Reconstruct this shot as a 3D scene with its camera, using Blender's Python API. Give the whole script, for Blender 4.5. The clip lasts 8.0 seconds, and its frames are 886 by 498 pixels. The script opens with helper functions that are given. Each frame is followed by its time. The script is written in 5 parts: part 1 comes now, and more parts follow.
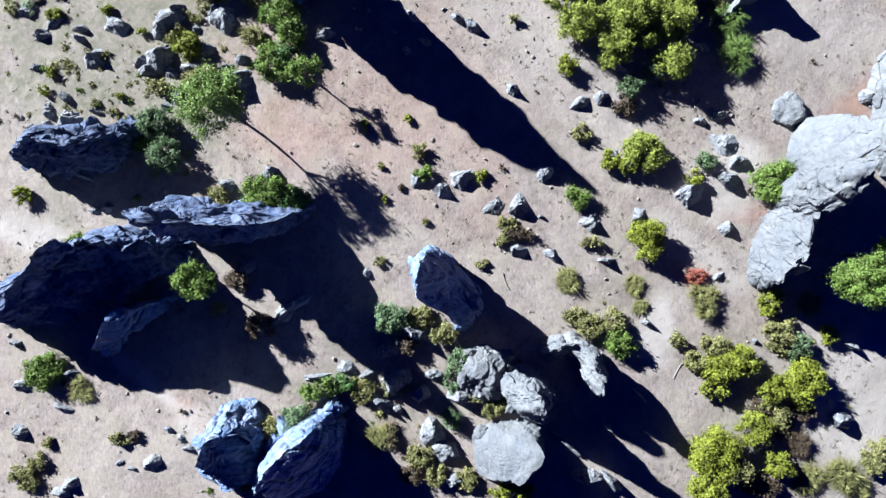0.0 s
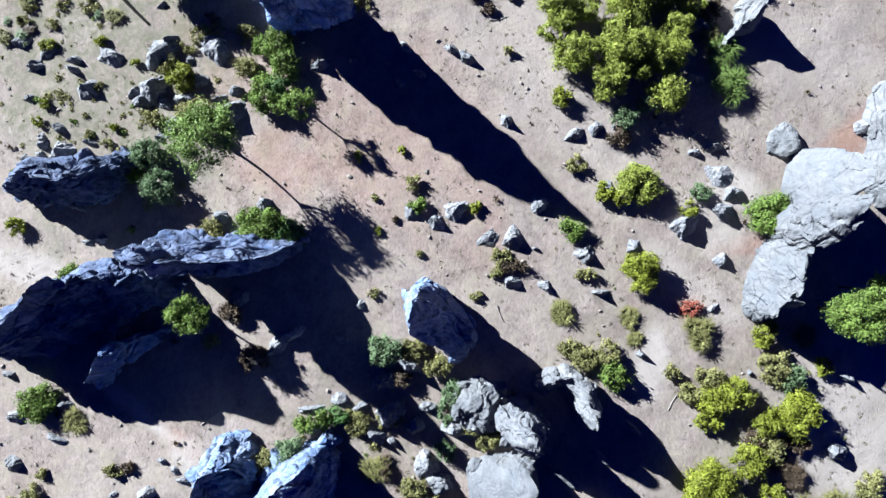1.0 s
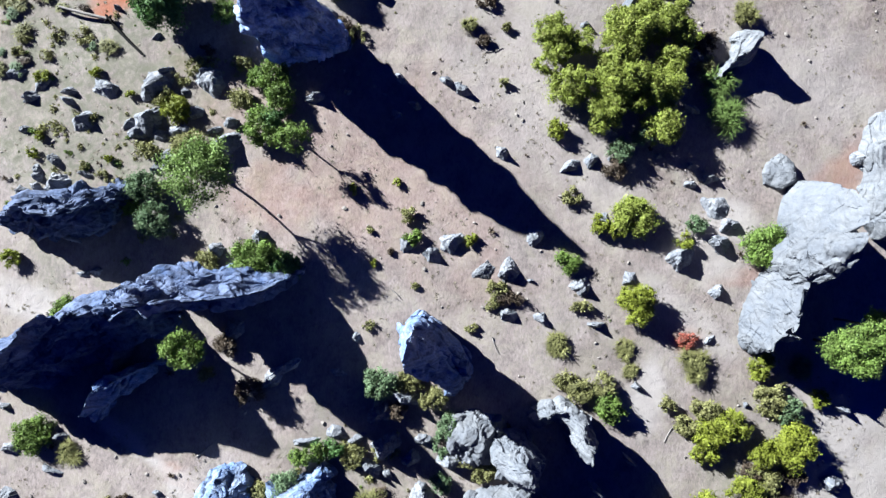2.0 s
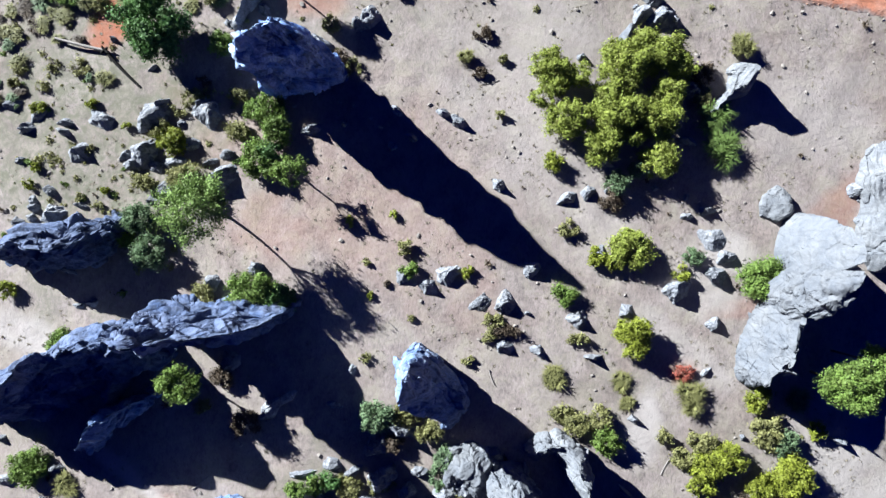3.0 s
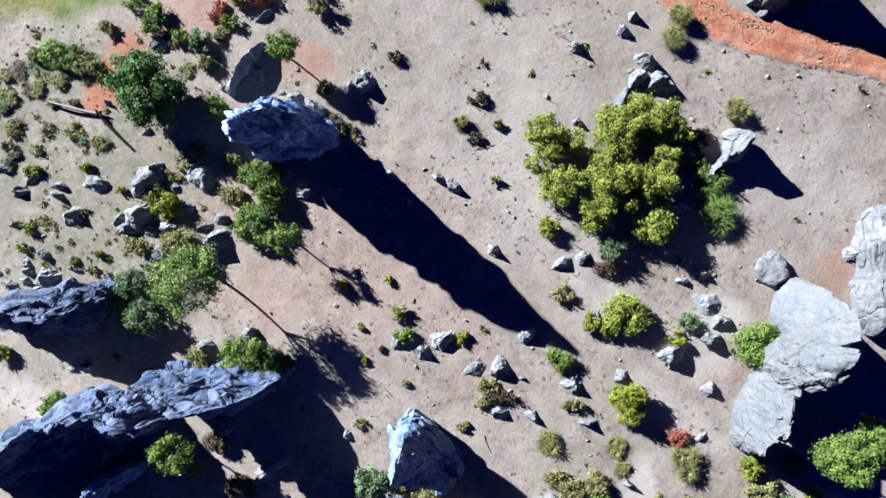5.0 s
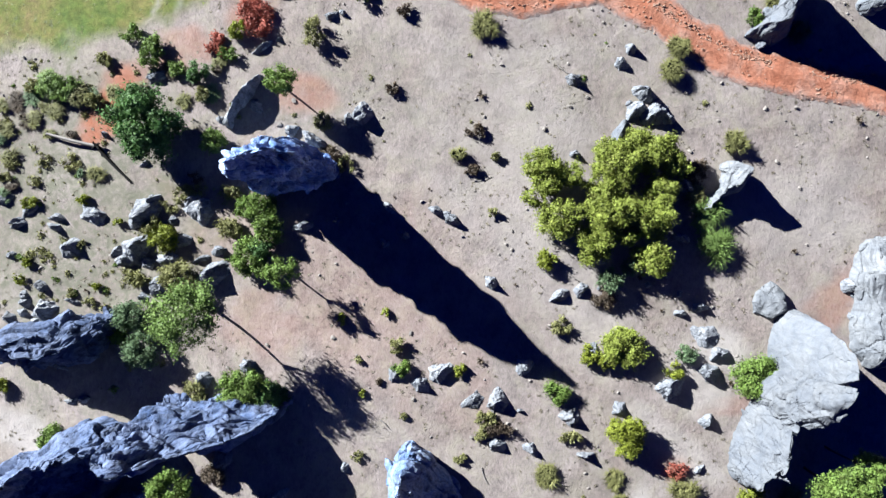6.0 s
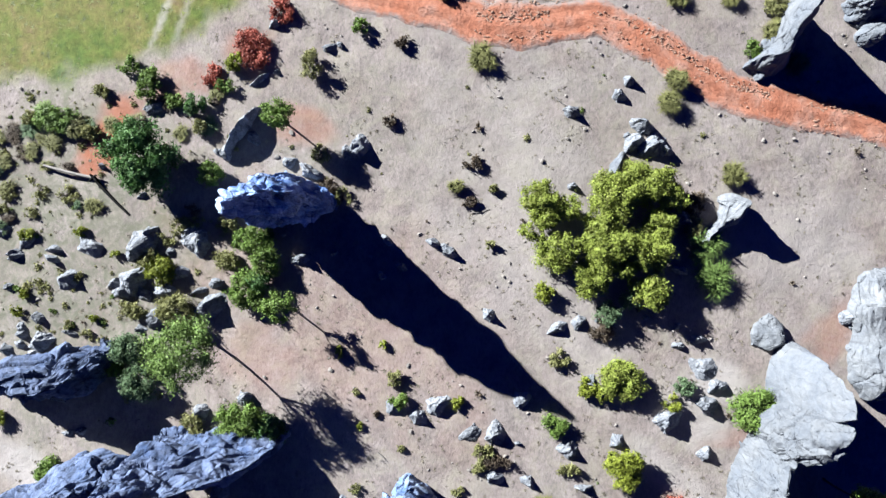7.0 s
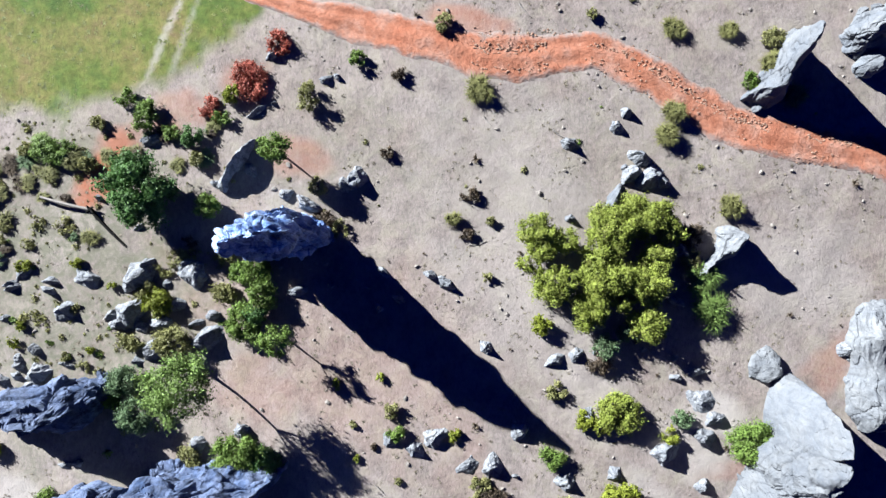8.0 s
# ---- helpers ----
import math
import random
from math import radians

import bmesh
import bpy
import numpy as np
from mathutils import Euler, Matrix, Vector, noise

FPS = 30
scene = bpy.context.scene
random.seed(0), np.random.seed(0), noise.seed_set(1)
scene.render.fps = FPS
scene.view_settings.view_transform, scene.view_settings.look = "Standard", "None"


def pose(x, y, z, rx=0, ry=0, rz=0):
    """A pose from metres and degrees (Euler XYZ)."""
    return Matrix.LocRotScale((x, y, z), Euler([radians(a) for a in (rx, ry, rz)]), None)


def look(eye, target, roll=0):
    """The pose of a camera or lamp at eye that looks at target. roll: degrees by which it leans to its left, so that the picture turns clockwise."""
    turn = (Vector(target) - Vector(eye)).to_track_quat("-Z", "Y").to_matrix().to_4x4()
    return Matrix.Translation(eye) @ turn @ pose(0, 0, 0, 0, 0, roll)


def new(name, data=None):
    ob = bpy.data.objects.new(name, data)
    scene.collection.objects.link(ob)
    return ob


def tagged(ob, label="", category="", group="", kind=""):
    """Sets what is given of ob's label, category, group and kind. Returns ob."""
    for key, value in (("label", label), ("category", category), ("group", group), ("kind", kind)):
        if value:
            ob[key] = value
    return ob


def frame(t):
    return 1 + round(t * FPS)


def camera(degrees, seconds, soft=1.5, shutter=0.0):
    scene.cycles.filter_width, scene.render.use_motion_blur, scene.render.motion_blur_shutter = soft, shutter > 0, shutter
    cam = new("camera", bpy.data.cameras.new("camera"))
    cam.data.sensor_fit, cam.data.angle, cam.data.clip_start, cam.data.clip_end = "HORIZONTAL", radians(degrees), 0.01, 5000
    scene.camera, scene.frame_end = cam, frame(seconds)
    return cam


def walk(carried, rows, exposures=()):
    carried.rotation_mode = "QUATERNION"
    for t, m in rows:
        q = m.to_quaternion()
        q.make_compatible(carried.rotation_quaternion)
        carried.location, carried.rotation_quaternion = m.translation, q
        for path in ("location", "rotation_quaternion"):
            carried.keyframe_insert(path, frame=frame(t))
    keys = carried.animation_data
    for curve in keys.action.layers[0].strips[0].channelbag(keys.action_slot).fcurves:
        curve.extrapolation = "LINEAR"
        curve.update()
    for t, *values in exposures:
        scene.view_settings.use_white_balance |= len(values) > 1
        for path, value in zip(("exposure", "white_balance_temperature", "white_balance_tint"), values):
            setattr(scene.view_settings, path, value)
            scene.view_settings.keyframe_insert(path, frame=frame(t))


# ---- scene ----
cam = camera(73.0, 8.0, soft=1.5)


def eye_at(t):
    """A level flight straight over the place, looking down; picture-up is +y."""
    s = t / 8.0
    return (2.55 * s**3 - 5.32 * s**2 + 5.65 * s, -0.59 * s**3 + 0.94 * s**2 + 27.31 * s, 64.87 - 0.65 * s**3 + 1.07 * s**2 - 1.10 * s)


walk(cam, [(n / 2, pose(*eye_at(n / 2), 0, 0, 0)) for n in range(17)], exposures=[(0.0, 2.48, 5600.0, 10.0), (4.5, 2.40, 5700.0, 10.0), (8.0, 2.40, 5760.0, 10.0)])

# ---- light: low afternoon sun from the upper left, clear dark-blue sky ----
SUN_EL = radians(23.0)
SUN_AWAY = Vector((0.787, -0.617, 0.0)).normalized()
world = bpy.data.worlds.new("sky")
scene.world = world
world.use_nodes = True
sky = world.node_tree.nodes.new("ShaderNodeTexSky")
sky.sky_type, sky.sun_disc = "NISHITA", False
sky.sun_elevation, sky.sun_rotation = SUN_EL, math.atan2(-SUN_AWAY.x, -SUN_AWAY.y)
sky.altitude, sky.air_density, sky.dust_density, sky.ozone_density = 3000.0, 1.0, 0.0, 8.0
world.node_tree.nodes["Background"].inputs["Strength"].default_value = 0.0027
deep = world.node_tree.nodes.new("ShaderNodeVectorMath")
deep.operation, deep.inputs[1].default_value = "MULTIPLY", (0.05, 0.40, 3.6)
world.node_tree.links.new(sky.outputs["Color"], deep.inputs[0])
world.node_tree.links.new(deep.outputs[0], world.node_tree.nodes["Background"].inputs["Color"])
sun = new("sun", bpy.data.lights.new("sun", "SUN"))
sun.data.energy, sun.data.angle, sun.data.color = 5.0, radians(0.53), (1.0, 0.965, 0.862)
sun.matrix_world = look((0, 0, 80), Vector((0, 0, 80)) + SUN_AWAY * math.cos(SUN_EL) - Vector((0, 0, math.sin(SUN_EL))))


# ---- noise on arrays of points ----
def lattice(ix, iy, iz, seed):
    h = (ix.astype(np.int64) * 374761393 + iy.astype(np.int64) * 668265263 + iz.astype(np.int64) * 1440662683 + seed * 974634777) & 0xFFFFFFFF
    h = ((h ^ (h >> 13)) * 1274126177) & 0xFFFFFFFF
    h = h ^ (h >> 16)
    return (h & 0xFFFF) / 32767.5 - 1.0


def vnoise(p, seed=0):
    i = np.floor(p)
    f = p - i
    f = f * f * f * (f * (f * 6 - 15) + 10)
    i = i.astype(np.int64)
    out = 0.0
    for dx in (0, 1):
        for dy in (0, 1):
            for dz in (0, 1):
                w = (f[:, 0] if dx else 1 - f[:, 0]) * (f[:, 1] if dy else 1 - f[:, 1]) * (f[:, 2] if dz else 1 - f[:, 2])
                out = out + w * lattice(i[:, 0] + dx, i[:, 1] + dy, i[:, 2] + dz, seed)
    return out


def fbm(p, octaves=4, seed=0, gain=0.5):
    out, amp = 0.0, 1.0
    for n in range(octaves):
        out = out + amp * vnoise(p * 2.0**n + 17.3 * n, seed + n)
        amp *= gain
    return out


def ridged(p, octaves=4, seed=0, gain=0.55):
    out, amp = 0.0, 1.0
    for n in range(octaves):
        out = out + amp * (1 - 2 * np.abs(vnoise(p * 2.0**n + 9.1 * n, seed + n)))
        amp *= gain
    return out


def flat3(x, y, z=0.0):
    x = np.asarray(x, float)
    return np.stack([x, np.asarray(y, float), np.zeros_like(x) + z], -1)


def ground_z(x, y):
    """The height of the ground: a broad, gentle rise with small humps."""
    x, y = np.asarray(x, float), np.asarray(y, float)
    base = 0.35 - 1.35 * np.minimum(((x - 4) / 44) ** 2, 1.6)
    far = np.clip((np.hypot(x, y - 13) - 70) / 300, 0, 1)
    return base * (1 - far) + 0.10 * vnoise(flat3(x / 7, y / 7), 3) * (1 - far) + 0.04 * vnoise(flat3(x / 1.9, y / 1.9), 4) * (1 - far) - 2.0 * far


def gz(x, y):
    return float(ground_z(np.array([x]), np.array([y]))[0])


# ---- meshes and parts ----
def mesh_of(name, verts, faces, mat, smooth=False):
    me = bpy.data.meshes.new(name)
    verts = np.asarray(verts, np.float32)
    faces = np.asarray(faces, np.int32)
    n, k = faces.shape
    me.vertices.add(len(verts))
    me.vertices.foreach_set("co", verts.ravel())
    me.loops.add(n * k)
    me.loops.foreach_set("vertex_index", faces.ravel())
    me.polygons.add(n)
    me.polygons.foreach_set("loop_start", np.arange(0, n * k, k, dtype=np.int32))
    me.polygons.foreach_set("use_smooth", np.full(n, smooth))
    me.update(calc_edges=True)
    me.validate()
    me.materials.append(mat)
    return me


def part(name, verts, faces, mat, parent=None, label="", smooth=False):
    ob = new(name, mesh_of(name, verts, faces, mat, smooth))
    if parent is not None:
        ob.parent = parent
    if label:
        tagged(ob, label)
    return ob


def tube(points, radii, sides=7):
    """Vertices and quads of a tapered tube along points."""
    pts = np.asarray(points, float)
    way = np.gradient(pts, axis=0)
    way /= np.linalg.norm(way, axis=1)[:, None] + 1e-9
    side = np.cross(way, np.where(np.abs(way[:, 2:3]) < 0.9, [[0, 0, 1.0]], [[1.0, 0, 0]]))
    side /= np.linalg.norm(side, axis=1)[:, None] + 1e-9
    up = np.cross(side, way)
    a = np.linspace(0, 2 * np.pi, sides, endpoint=False)
    v = pts[:, None] + np.asarray(radii, float)[:, None, None] * (np.cos(a)[None, :, None] * side[:, None] + np.sin(a)[None, :, None] * up[:, None])
    n = len(pts)
    f = [(i * sides + j, i * sides + (j + 1) % sides, (i + 1) * sides + (j + 1) % sides, (i + 1) * sides + j) for i in range(n - 1) for j in range(sides)]
    return v.reshape(-1, 3), np.array(f)


def joined(pieces):
    vs, fs, n = [], [], 0
    for v, f in pieces:
        vs.append(v)
        fs.append(np.asarray(f) + n)
        n += len(v)
    return np.concatenate(vs), np.concatenate(fs)


# ---- materials ----
class Nodes:
    def __init__(self, name):
        self.mat = bpy.data.materials.new(name)
        self.mat.use_nodes = True
        self.tree = self.mat.node_tree
        self.bsdf = self.tree.nodes["Principled BSDF"]
        self.bsdf.inputs["Specular IOR Level"].default_value = 0.2

    def add(self, kind, **given):
        node = self.tree.nodes.new(kind)
        for key, value in given.items():
            node.inputs[key.replace("_", " ")].default_value = value
        return node

    def link(self, a, b):
        self.tree.links.new(a, b)

    def noise(self, scale, detail=4.0, rough=0.55, space="Object", stretch=(1, 1, 1), distort=0.0, turn=0.0):
        co = self.add("ShaderNodeTexCoord")
        mp = self.add("ShaderNodeMapping")
        mp.inputs["Rotation"].default_value = (0.0, 0.0, radians(turn))
        mp.inputs["Scale"].default_value = stretch
        self.link(co.outputs[space], mp.inputs["Vector"])
        n = self.add("ShaderNodeTexNoise", Scale=scale, Detail=detail, Roughness=rough, Distortion=distort)
        self.link(mp.outputs["Vector"], n.inputs["Vector"])
        return n.outputs["Fac"]

    def ridges(self, scale, stretch=(1, 1, 1)):
        co = self.add("ShaderNodeTexCoord")
        mp = self.add("ShaderNodeMapping")
        mp.inputs["Scale"].default_value = stretch
        self.link(co.outputs["Object"], mp.inputs["Vector"])
        n = self.tree.nodes.new("ShaderNodeTexNoise")
        n.noise_type = "RIDGED_MULTIFRACTAL"
        n.inputs["Scale"].default_value, n.inputs["Detail"].default_value, n.inputs["Roughness"].default_value = scale, 6.0, 0.6
        self.link(mp.outputs["Vector"], n.inputs["Vector"])
        return n.outputs["Fac"]

    def ramp(self, fac, stops):
        r = self.add("ShaderNodeValToRGB")
        el = r.color_ramp.elements
        while len(el) < len(stops):
            el.new(0.5)
        for e, (pos, col) in zip(el, stops):
            e.position, e.color = pos, (*col, 1.0) if len(col) == 3 else (col[0], col[0], col[0], 1.0)
        self.link(fac, r.inputs["Fac"])
        return r.outputs["Color"]

    def mix(self, fac, a, b, blend="MIX"):
        m = self.tree.nodes.new("ShaderNodeMix")
        m.data_type, m.blend_type = "RGBA", blend
        for value, socket in ((fac, m.inputs["Factor"]), (a, m.inputs["A"]), (b, m.inputs["B"])):
            if isinstance(value, (int, float)):
                socket.default_value = value
            elif isinstance(value, tuple):
                socket.default_value = (*value, 1.0)
            else:
                self.link(value, socket)
        for s in m.inputs:
            if s.type == "RGBA" and s.name in ("A", "B"):
                pick = a if s.name == "A" else b
                if isinstance(pick, tuple):
                    s.default_value = (*pick, 1.0)
                else:
                    self.link(pick, s)
        return [s for s in m.outputs if s.type == "RGBA"][0]

    def math(self, op, a, b):
        m = self.tree.nodes.new("ShaderNodeMath")
        m.operation = op
        for value, socket in ((a, m.inputs[0]), (b, m.inputs[1])):
            if isinstance(value, (int, float)):
                socket.default_value = value
            else:
                self.link(value, socket)
        return m.outputs[0]

    def attr(self, name):
        n = self.add("ShaderNodeAttribute")
        n.attribute_name = name
        return n.outputs["Fac"]

    def bump(self, height, distance, strength=1.0):
        b = self.add("ShaderNodeBump", Strength=strength, Distance=distance)
        self.link(height, b.inputs["Height"])
        last = self.bsdf.inputs["Normal"]
        if last.is_linked:
            self.link(last.links[0].from_socket, b.inputs["Normal"])
        self.link(b.outputs["Normal"], last)

    def done(self, color, rough=0.9):
        self.link(color, self.bsdf.inputs["Base Color"])
        self.bsdf.inputs["Roughness"].default_value = rough
        return self.mat


def make_ground():
    m = Nodes("dry_ground")
    soil = m.ramp(m.noise(0.11, 6, 0.6), [(0.3, (0.158, 0.128, 0.114)), (0.5, (0.180, 0.153, 0.144)), (0.7, (0.204, 0.180, 0.168))])
    mottle = m.ramp(m.noise(0.55, 6, 0.68, distort=0.4), [(0.3, (0.74,)), (0.5, (0.98,)), (0.68, (1.14,))])
    col = m.mix(1.0, soil, mottle, "MULTIPLY")
    fine = m.ramp(m.noise(2.4, 6, 0.7, stretch=(1.5, 0.7, 1), distort=0.5), [(0.3, (0.66,)), (0.5, (0.98,)), (0.7, (1.2,))])
    col = m.mix(1.0, col, fine, "MULTIPLY")
    straw = m.ramp(m.noise(0.45, 6, 0.7, distort=0.6), [(0.46, (0.0,)), (0.66, (0.75,))])
    col = m.mix(straw, col, (0.206, 0.186, 0.152))
    fibre = m.ramp(m.noise(7.0, 4, 0.7, stretch=(2.2, 0.55, 1), distort=0.8), [(0.36, (0.72,)), (0.5, (1.0,)), (0.66, (1.16,))])
    col = m.mix(0.7, col, m.mix(1.0, col, fibre, "MULTIPLY"))
    scrub = m.math("MULTIPLY", m.attr("scrub"), m.ramp(m.noise(0.9, 6, 0.72, distort=0.5), [(0.40, (0.15,)), (0.6, (1.0,))]))
    col = m.mix(scrub, col, (0.104, 0.102, 0.076))
    red = m.math("MULTIPLY", m.attr("red"), m.ramp(m.noise(0.5, 5, 0.65), [(0.3, (0.6,)), (0.55, (1.0,))]))
    col = m.mix(red, col, (0.215, 0.078, 0.043))
    lush = m.ramp(m.noise(0.10, 6, 0.68), [(0.36, (0.044, 0.078, 0.015)), (0.46, (0.074, 0.094, 0.019)), (0.54, (0.110, 0.106, 0.032)), (0.63, (0.122, 0.090, 0.044))])
    lush = m.mix(1.0, lush, m.ramp(m.noise(1.3, 5, 0.7), [(0.3, (0.62,)), (0.7, (1.22,))]), "MULTIPLY")
    col = m.mix(m.attr("lush"), col, lush)
    pale = m.math("MULTIPLY", m.attr("pale"), m.ramp(m.noise(0.6, 4, 0.6), [(0.25, (0.6,)), (0.6, (1.0,))]))
    col = m.mix(pale, col, (0.270, 0.250, 0.238))
    specks = m.ramp(m.noise(4.2, 3, 0.6), [(0.25, (0.45,)), (0.36, (1.0,))])
    col = m.mix(0.6, col, m.mix(1.0, col, specks, "MULTIPLY"))
    m.bump(m.noise(1.4, 6, 0.7), 0.2, 0.42)
    m.bump(m.noise(6.0, 4, 0.7), 0.06, 0.5)
    return m.done(col, 0.95)


def make_rock(name, low, high, tint, size=1.0, relief=0.55, stain_shade=0.38, turn=0.0):
    m = Nodes(name)
    base = m.ramp(m.noise(0.45 * size, 6, 0.65), [(0.3, low), (0.52, tuple(0.45 * a + 0.55 * b for a, b in zip(low, high))), (0.7, high)])
    # streaks: weathering stains; on turned rocks also painted light and shade of flutes
    streak = m.ramp(m.noise(1.3 * size, 7, 0.72, stretch=(0.25, 1.0, 0.5) if turn else (1.0, 1.0, 0.3), distort=0.8, turn=turn), [(0.36, (stain_shade,)), (0.47, (0.6 + 0.4 * stain_shade,)), (0.56, (1.0,)), (0.72, (1.18 - 0.18 * stain_shade,))])
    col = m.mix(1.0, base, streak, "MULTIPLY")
    lichen = m.ramp(m.noise(2.6 * size, 5, 0.7), [(0.55, (0.0,)), (0.7, (0.5,))])
    col = m.mix(lichen, col, tint)
    grit = m.ramp(m.noise(9.0 * size, 4, 0.75), [(0.3, (0.5 + 0.5 * stain_shade,)), (0.6, (1.08,))])
    col = m.mix(1.0, col, grit, "MULTIPLY")
    info = m.add("ShaderNodeObjectInfo")
    col = m.mix(1.0, col, m.ramp(info.outputs["Random"], [(0.0, (0.84,)), (1.0, (1.1,))]), "MULTIPLY")
    m.bump(m.ridges(0.7 * size, stretch=(0.5, 1.3, 0.6)), 0.3, relief)
    m.bump(m.noise(5.0 * size, 5, 0.7), 0.12, 0.65)
    return m.done(col, 0.88)


def make_leaf(name, dark, light, through_amount=0.25, withered=0.35):
    m = Nodes(name)
    geo = m.add("ShaderNodeNewGeometry")
    col = m.ramp(geo.outputs["Random Per Island"], [(0.0, tuple(0.7 * a + 0.3 * b for a, b in zip(dark, light))), (0.6, tuple((a + b) / 2 for a, b in zip(dark, light))), (1.0, tuple(0.25 * a + 0.75 * b for a, b in zip(dark, light)))])
    clump = m.ramp(m.noise(0.8, 3, 0.6), [(0.32, (0.5,)), (0.62, (1.25,))])
    col = m.mix(1.0, col, clump, "MULTIPLY")
    dry = m.ramp(m.noise(1.1, 4, 0.65), [(0.54, (0.0,)), (0.72, (withered,))])
    col = m.mix(dry, col, (0.105, 0.078, 0.036))
    m.done(col, 0.6)
    back = m.add("ShaderNodeBsdfTranslucent")
    m.link(col, back.inputs["Color"])
    both = m.add("ShaderNodeMixShader")
    both.inputs[0].default_value = through_amount
    m.link(m.bsdf.outputs[0], both.inputs[1])
    m.link(back.outputs[0], both.inputs[2])
    m.link(both.outputs[0], m.tree.nodes["Material Output"].inputs["Surface"])
    return m.mat


def make_plain(name, low, high, scale=3.0, bump=0.05, rough=0.9, stretch=(1, 1, 1)):
    m = Nodes(name)
    col = m.ramp(m.noise(scale, 5, 0.65, stretch=stretch), [(0.3, low), (0.7, high)])
    m.bump(m.noise(scale * 3, 4, 0.7, stretch=stretch), bump, 0.6)
    return m.done(col, rough)


GROUND = make_ground()
# limestone: part of its blue is the cast of shade, put into base colour
LIMESTONE = make_rock("limestone", (0.033, 0.056, 0.122), (0.136, 0.164, 0.250), (0.090, 0.113, 0.176), stain_shade=0.32)
PALE_ROCK = make_rock("pale_limestone", (0.076, 0.085, 0.102), (0.122, 0.127, 0.136), (0.110, 0.114, 0.122), 0.8, 0.12, 0.78)
WHITE_ROCK = make_rock("white_limestone", (0.104, 0.113, 0.130), (0.164, 0.170, 0.180), (0.148, 0.152, 0.160), 0.8, 0.2, 0.66)
# next two: blue skylit shade painted into the colour, streaks for sun-grazed flutes
PILLAR_ROCK = make_rock("shade_blue_pillar_limestone", (0.036, 0.125, 0.390), (0.370, 0.440, 0.570), (0.190, 0.290, 0.460), 0.8, 0.7, 0.2, 29.0)
SHADE_BLUE_ROCK = make_rock("shade_blue_limestone", (0.048, 0.106, 0.260), (0.230, 0.272, 0.360), (0.150, 0.190, 0.265), 1.0, 0.5, 0.3, 29.0)
BOULDER = make_rock("boulder_limestone", (0.100, 0.110, 0.132), (0.235, 0.244, 0.262), (0.180, 0.180, 0.180), 2.2)
PEBBLE = make_plain("pebble_stone", (0.106, 0.096, 0.086), (0.221, 0.202, 0.187), 2.0)
BARK = make_plain("bark", (0.029, 0.022, 0.017), (0.072, 0.058, 0.048), 4.0, 0.04, stretch=(3, 3, 0.6))
DEADWOOD = make_plain("weathered_wood", (0.12, 0.11, 0.102), (0.21, 0.195, 0.185), 3.0, 0.04, stretch=(4, 4, 1))
BLACK_WOOD = make_plain("black_wood", (0.0008, 0.0008, 0.0008), (0.004, 0.0035, 0.0035), 3.0, 0.02, 1.0)
LEAF = {
    "yel": make_leaf("yellow_green_leaf", (0.112, 0.136, 0.014), (0.208, 0.236, 0.030), withered=0.35),
    "lim": make_leaf("pine_green_leaf", (0.116, 0.150, 0.024), (0.246, 0.284, 0.054), withered=0.6),
    "oak": make_leaf("light_green_leaf", (0.090, 0.150, 0.034), (0.188, 0.262, 0.078), withered=0.2),
    "grn": make_leaf("green_leaf", (0.062, 0.112, 0.020), (0.158, 0.224, 0.050)),
    "drk": make_leaf("dark_green_leaf", (0.026, 0.070, 0.020), (0.098, 0.180, 0.050), withered=0.2),
    "gry": make_leaf("grey_green_leaf", (0.070, 0.118, 0.058), (0.142, 0.200, 0.104)),
    "oli": make_leaf("olive_leaf", (0.114, 0.118, 0.040), (0.222, 0.220, 0.092), withered=0.25),
    "brn": make_leaf("dry_brown_leaf", (0.043, 0.031, 0.022), (0.106, 0.082, 0.058)),
    "red": make_leaf("rust_red_leaf", (0.190, 0.046, 0.030), (0.350, 0.112, 0.082), withered=0.15),
}
STRAW = make_leaf("straw_blade", (0.124, 0.108, 0.080), (0.230, 0.204, 0.160), 0.3, 0.1)
MEADOW = make_leaf("meadow_blade", (0.090, 0.118, 0.026), (0.180, 0.190, 0.060), 0.4)


def make_road():
    m = Nodes("red_earth")
    base = m.ramp(m.noise(0.35, 6, 0.65), [(0.3, (0.226, 0.080, 0.044)), (0.5, (0.262, 0.112, 0.070)), (0.68, (0.280, 0.160, 0.122))])
    fine = m.ramp(m.noise(3.0, 5, 0.7), [(0.28, (0.66,)), (0.55, (1.0,)), (0.75, (1.12,))])
    col = m.mix(1.0, base, fine, "MULTIPLY")
    edge = m.math("MULTIPLY", m.math("ADD", m.attr("rim"), m.noise(0.8, 6, 0.72)), 0.5)
    col = m.mix(m.ramp(edge, [(0.58, (0.0,)), (0.74, (1.0,))]), col, (0.186, 0.158, 0.146))
    m.bump(m.noise(1.8, 6, 0.7), 0.25, 0.6)
    m.bump(m.noise(8.0, 4, 0.7), 0.05, 0.5)
    return m.done(col, 0.95)


ROAD = make_road()
CLOD = make_plain("earth_clod", (0.17, 0.095, 0.066), (0.27, 0.18, 0.135), 2.0)

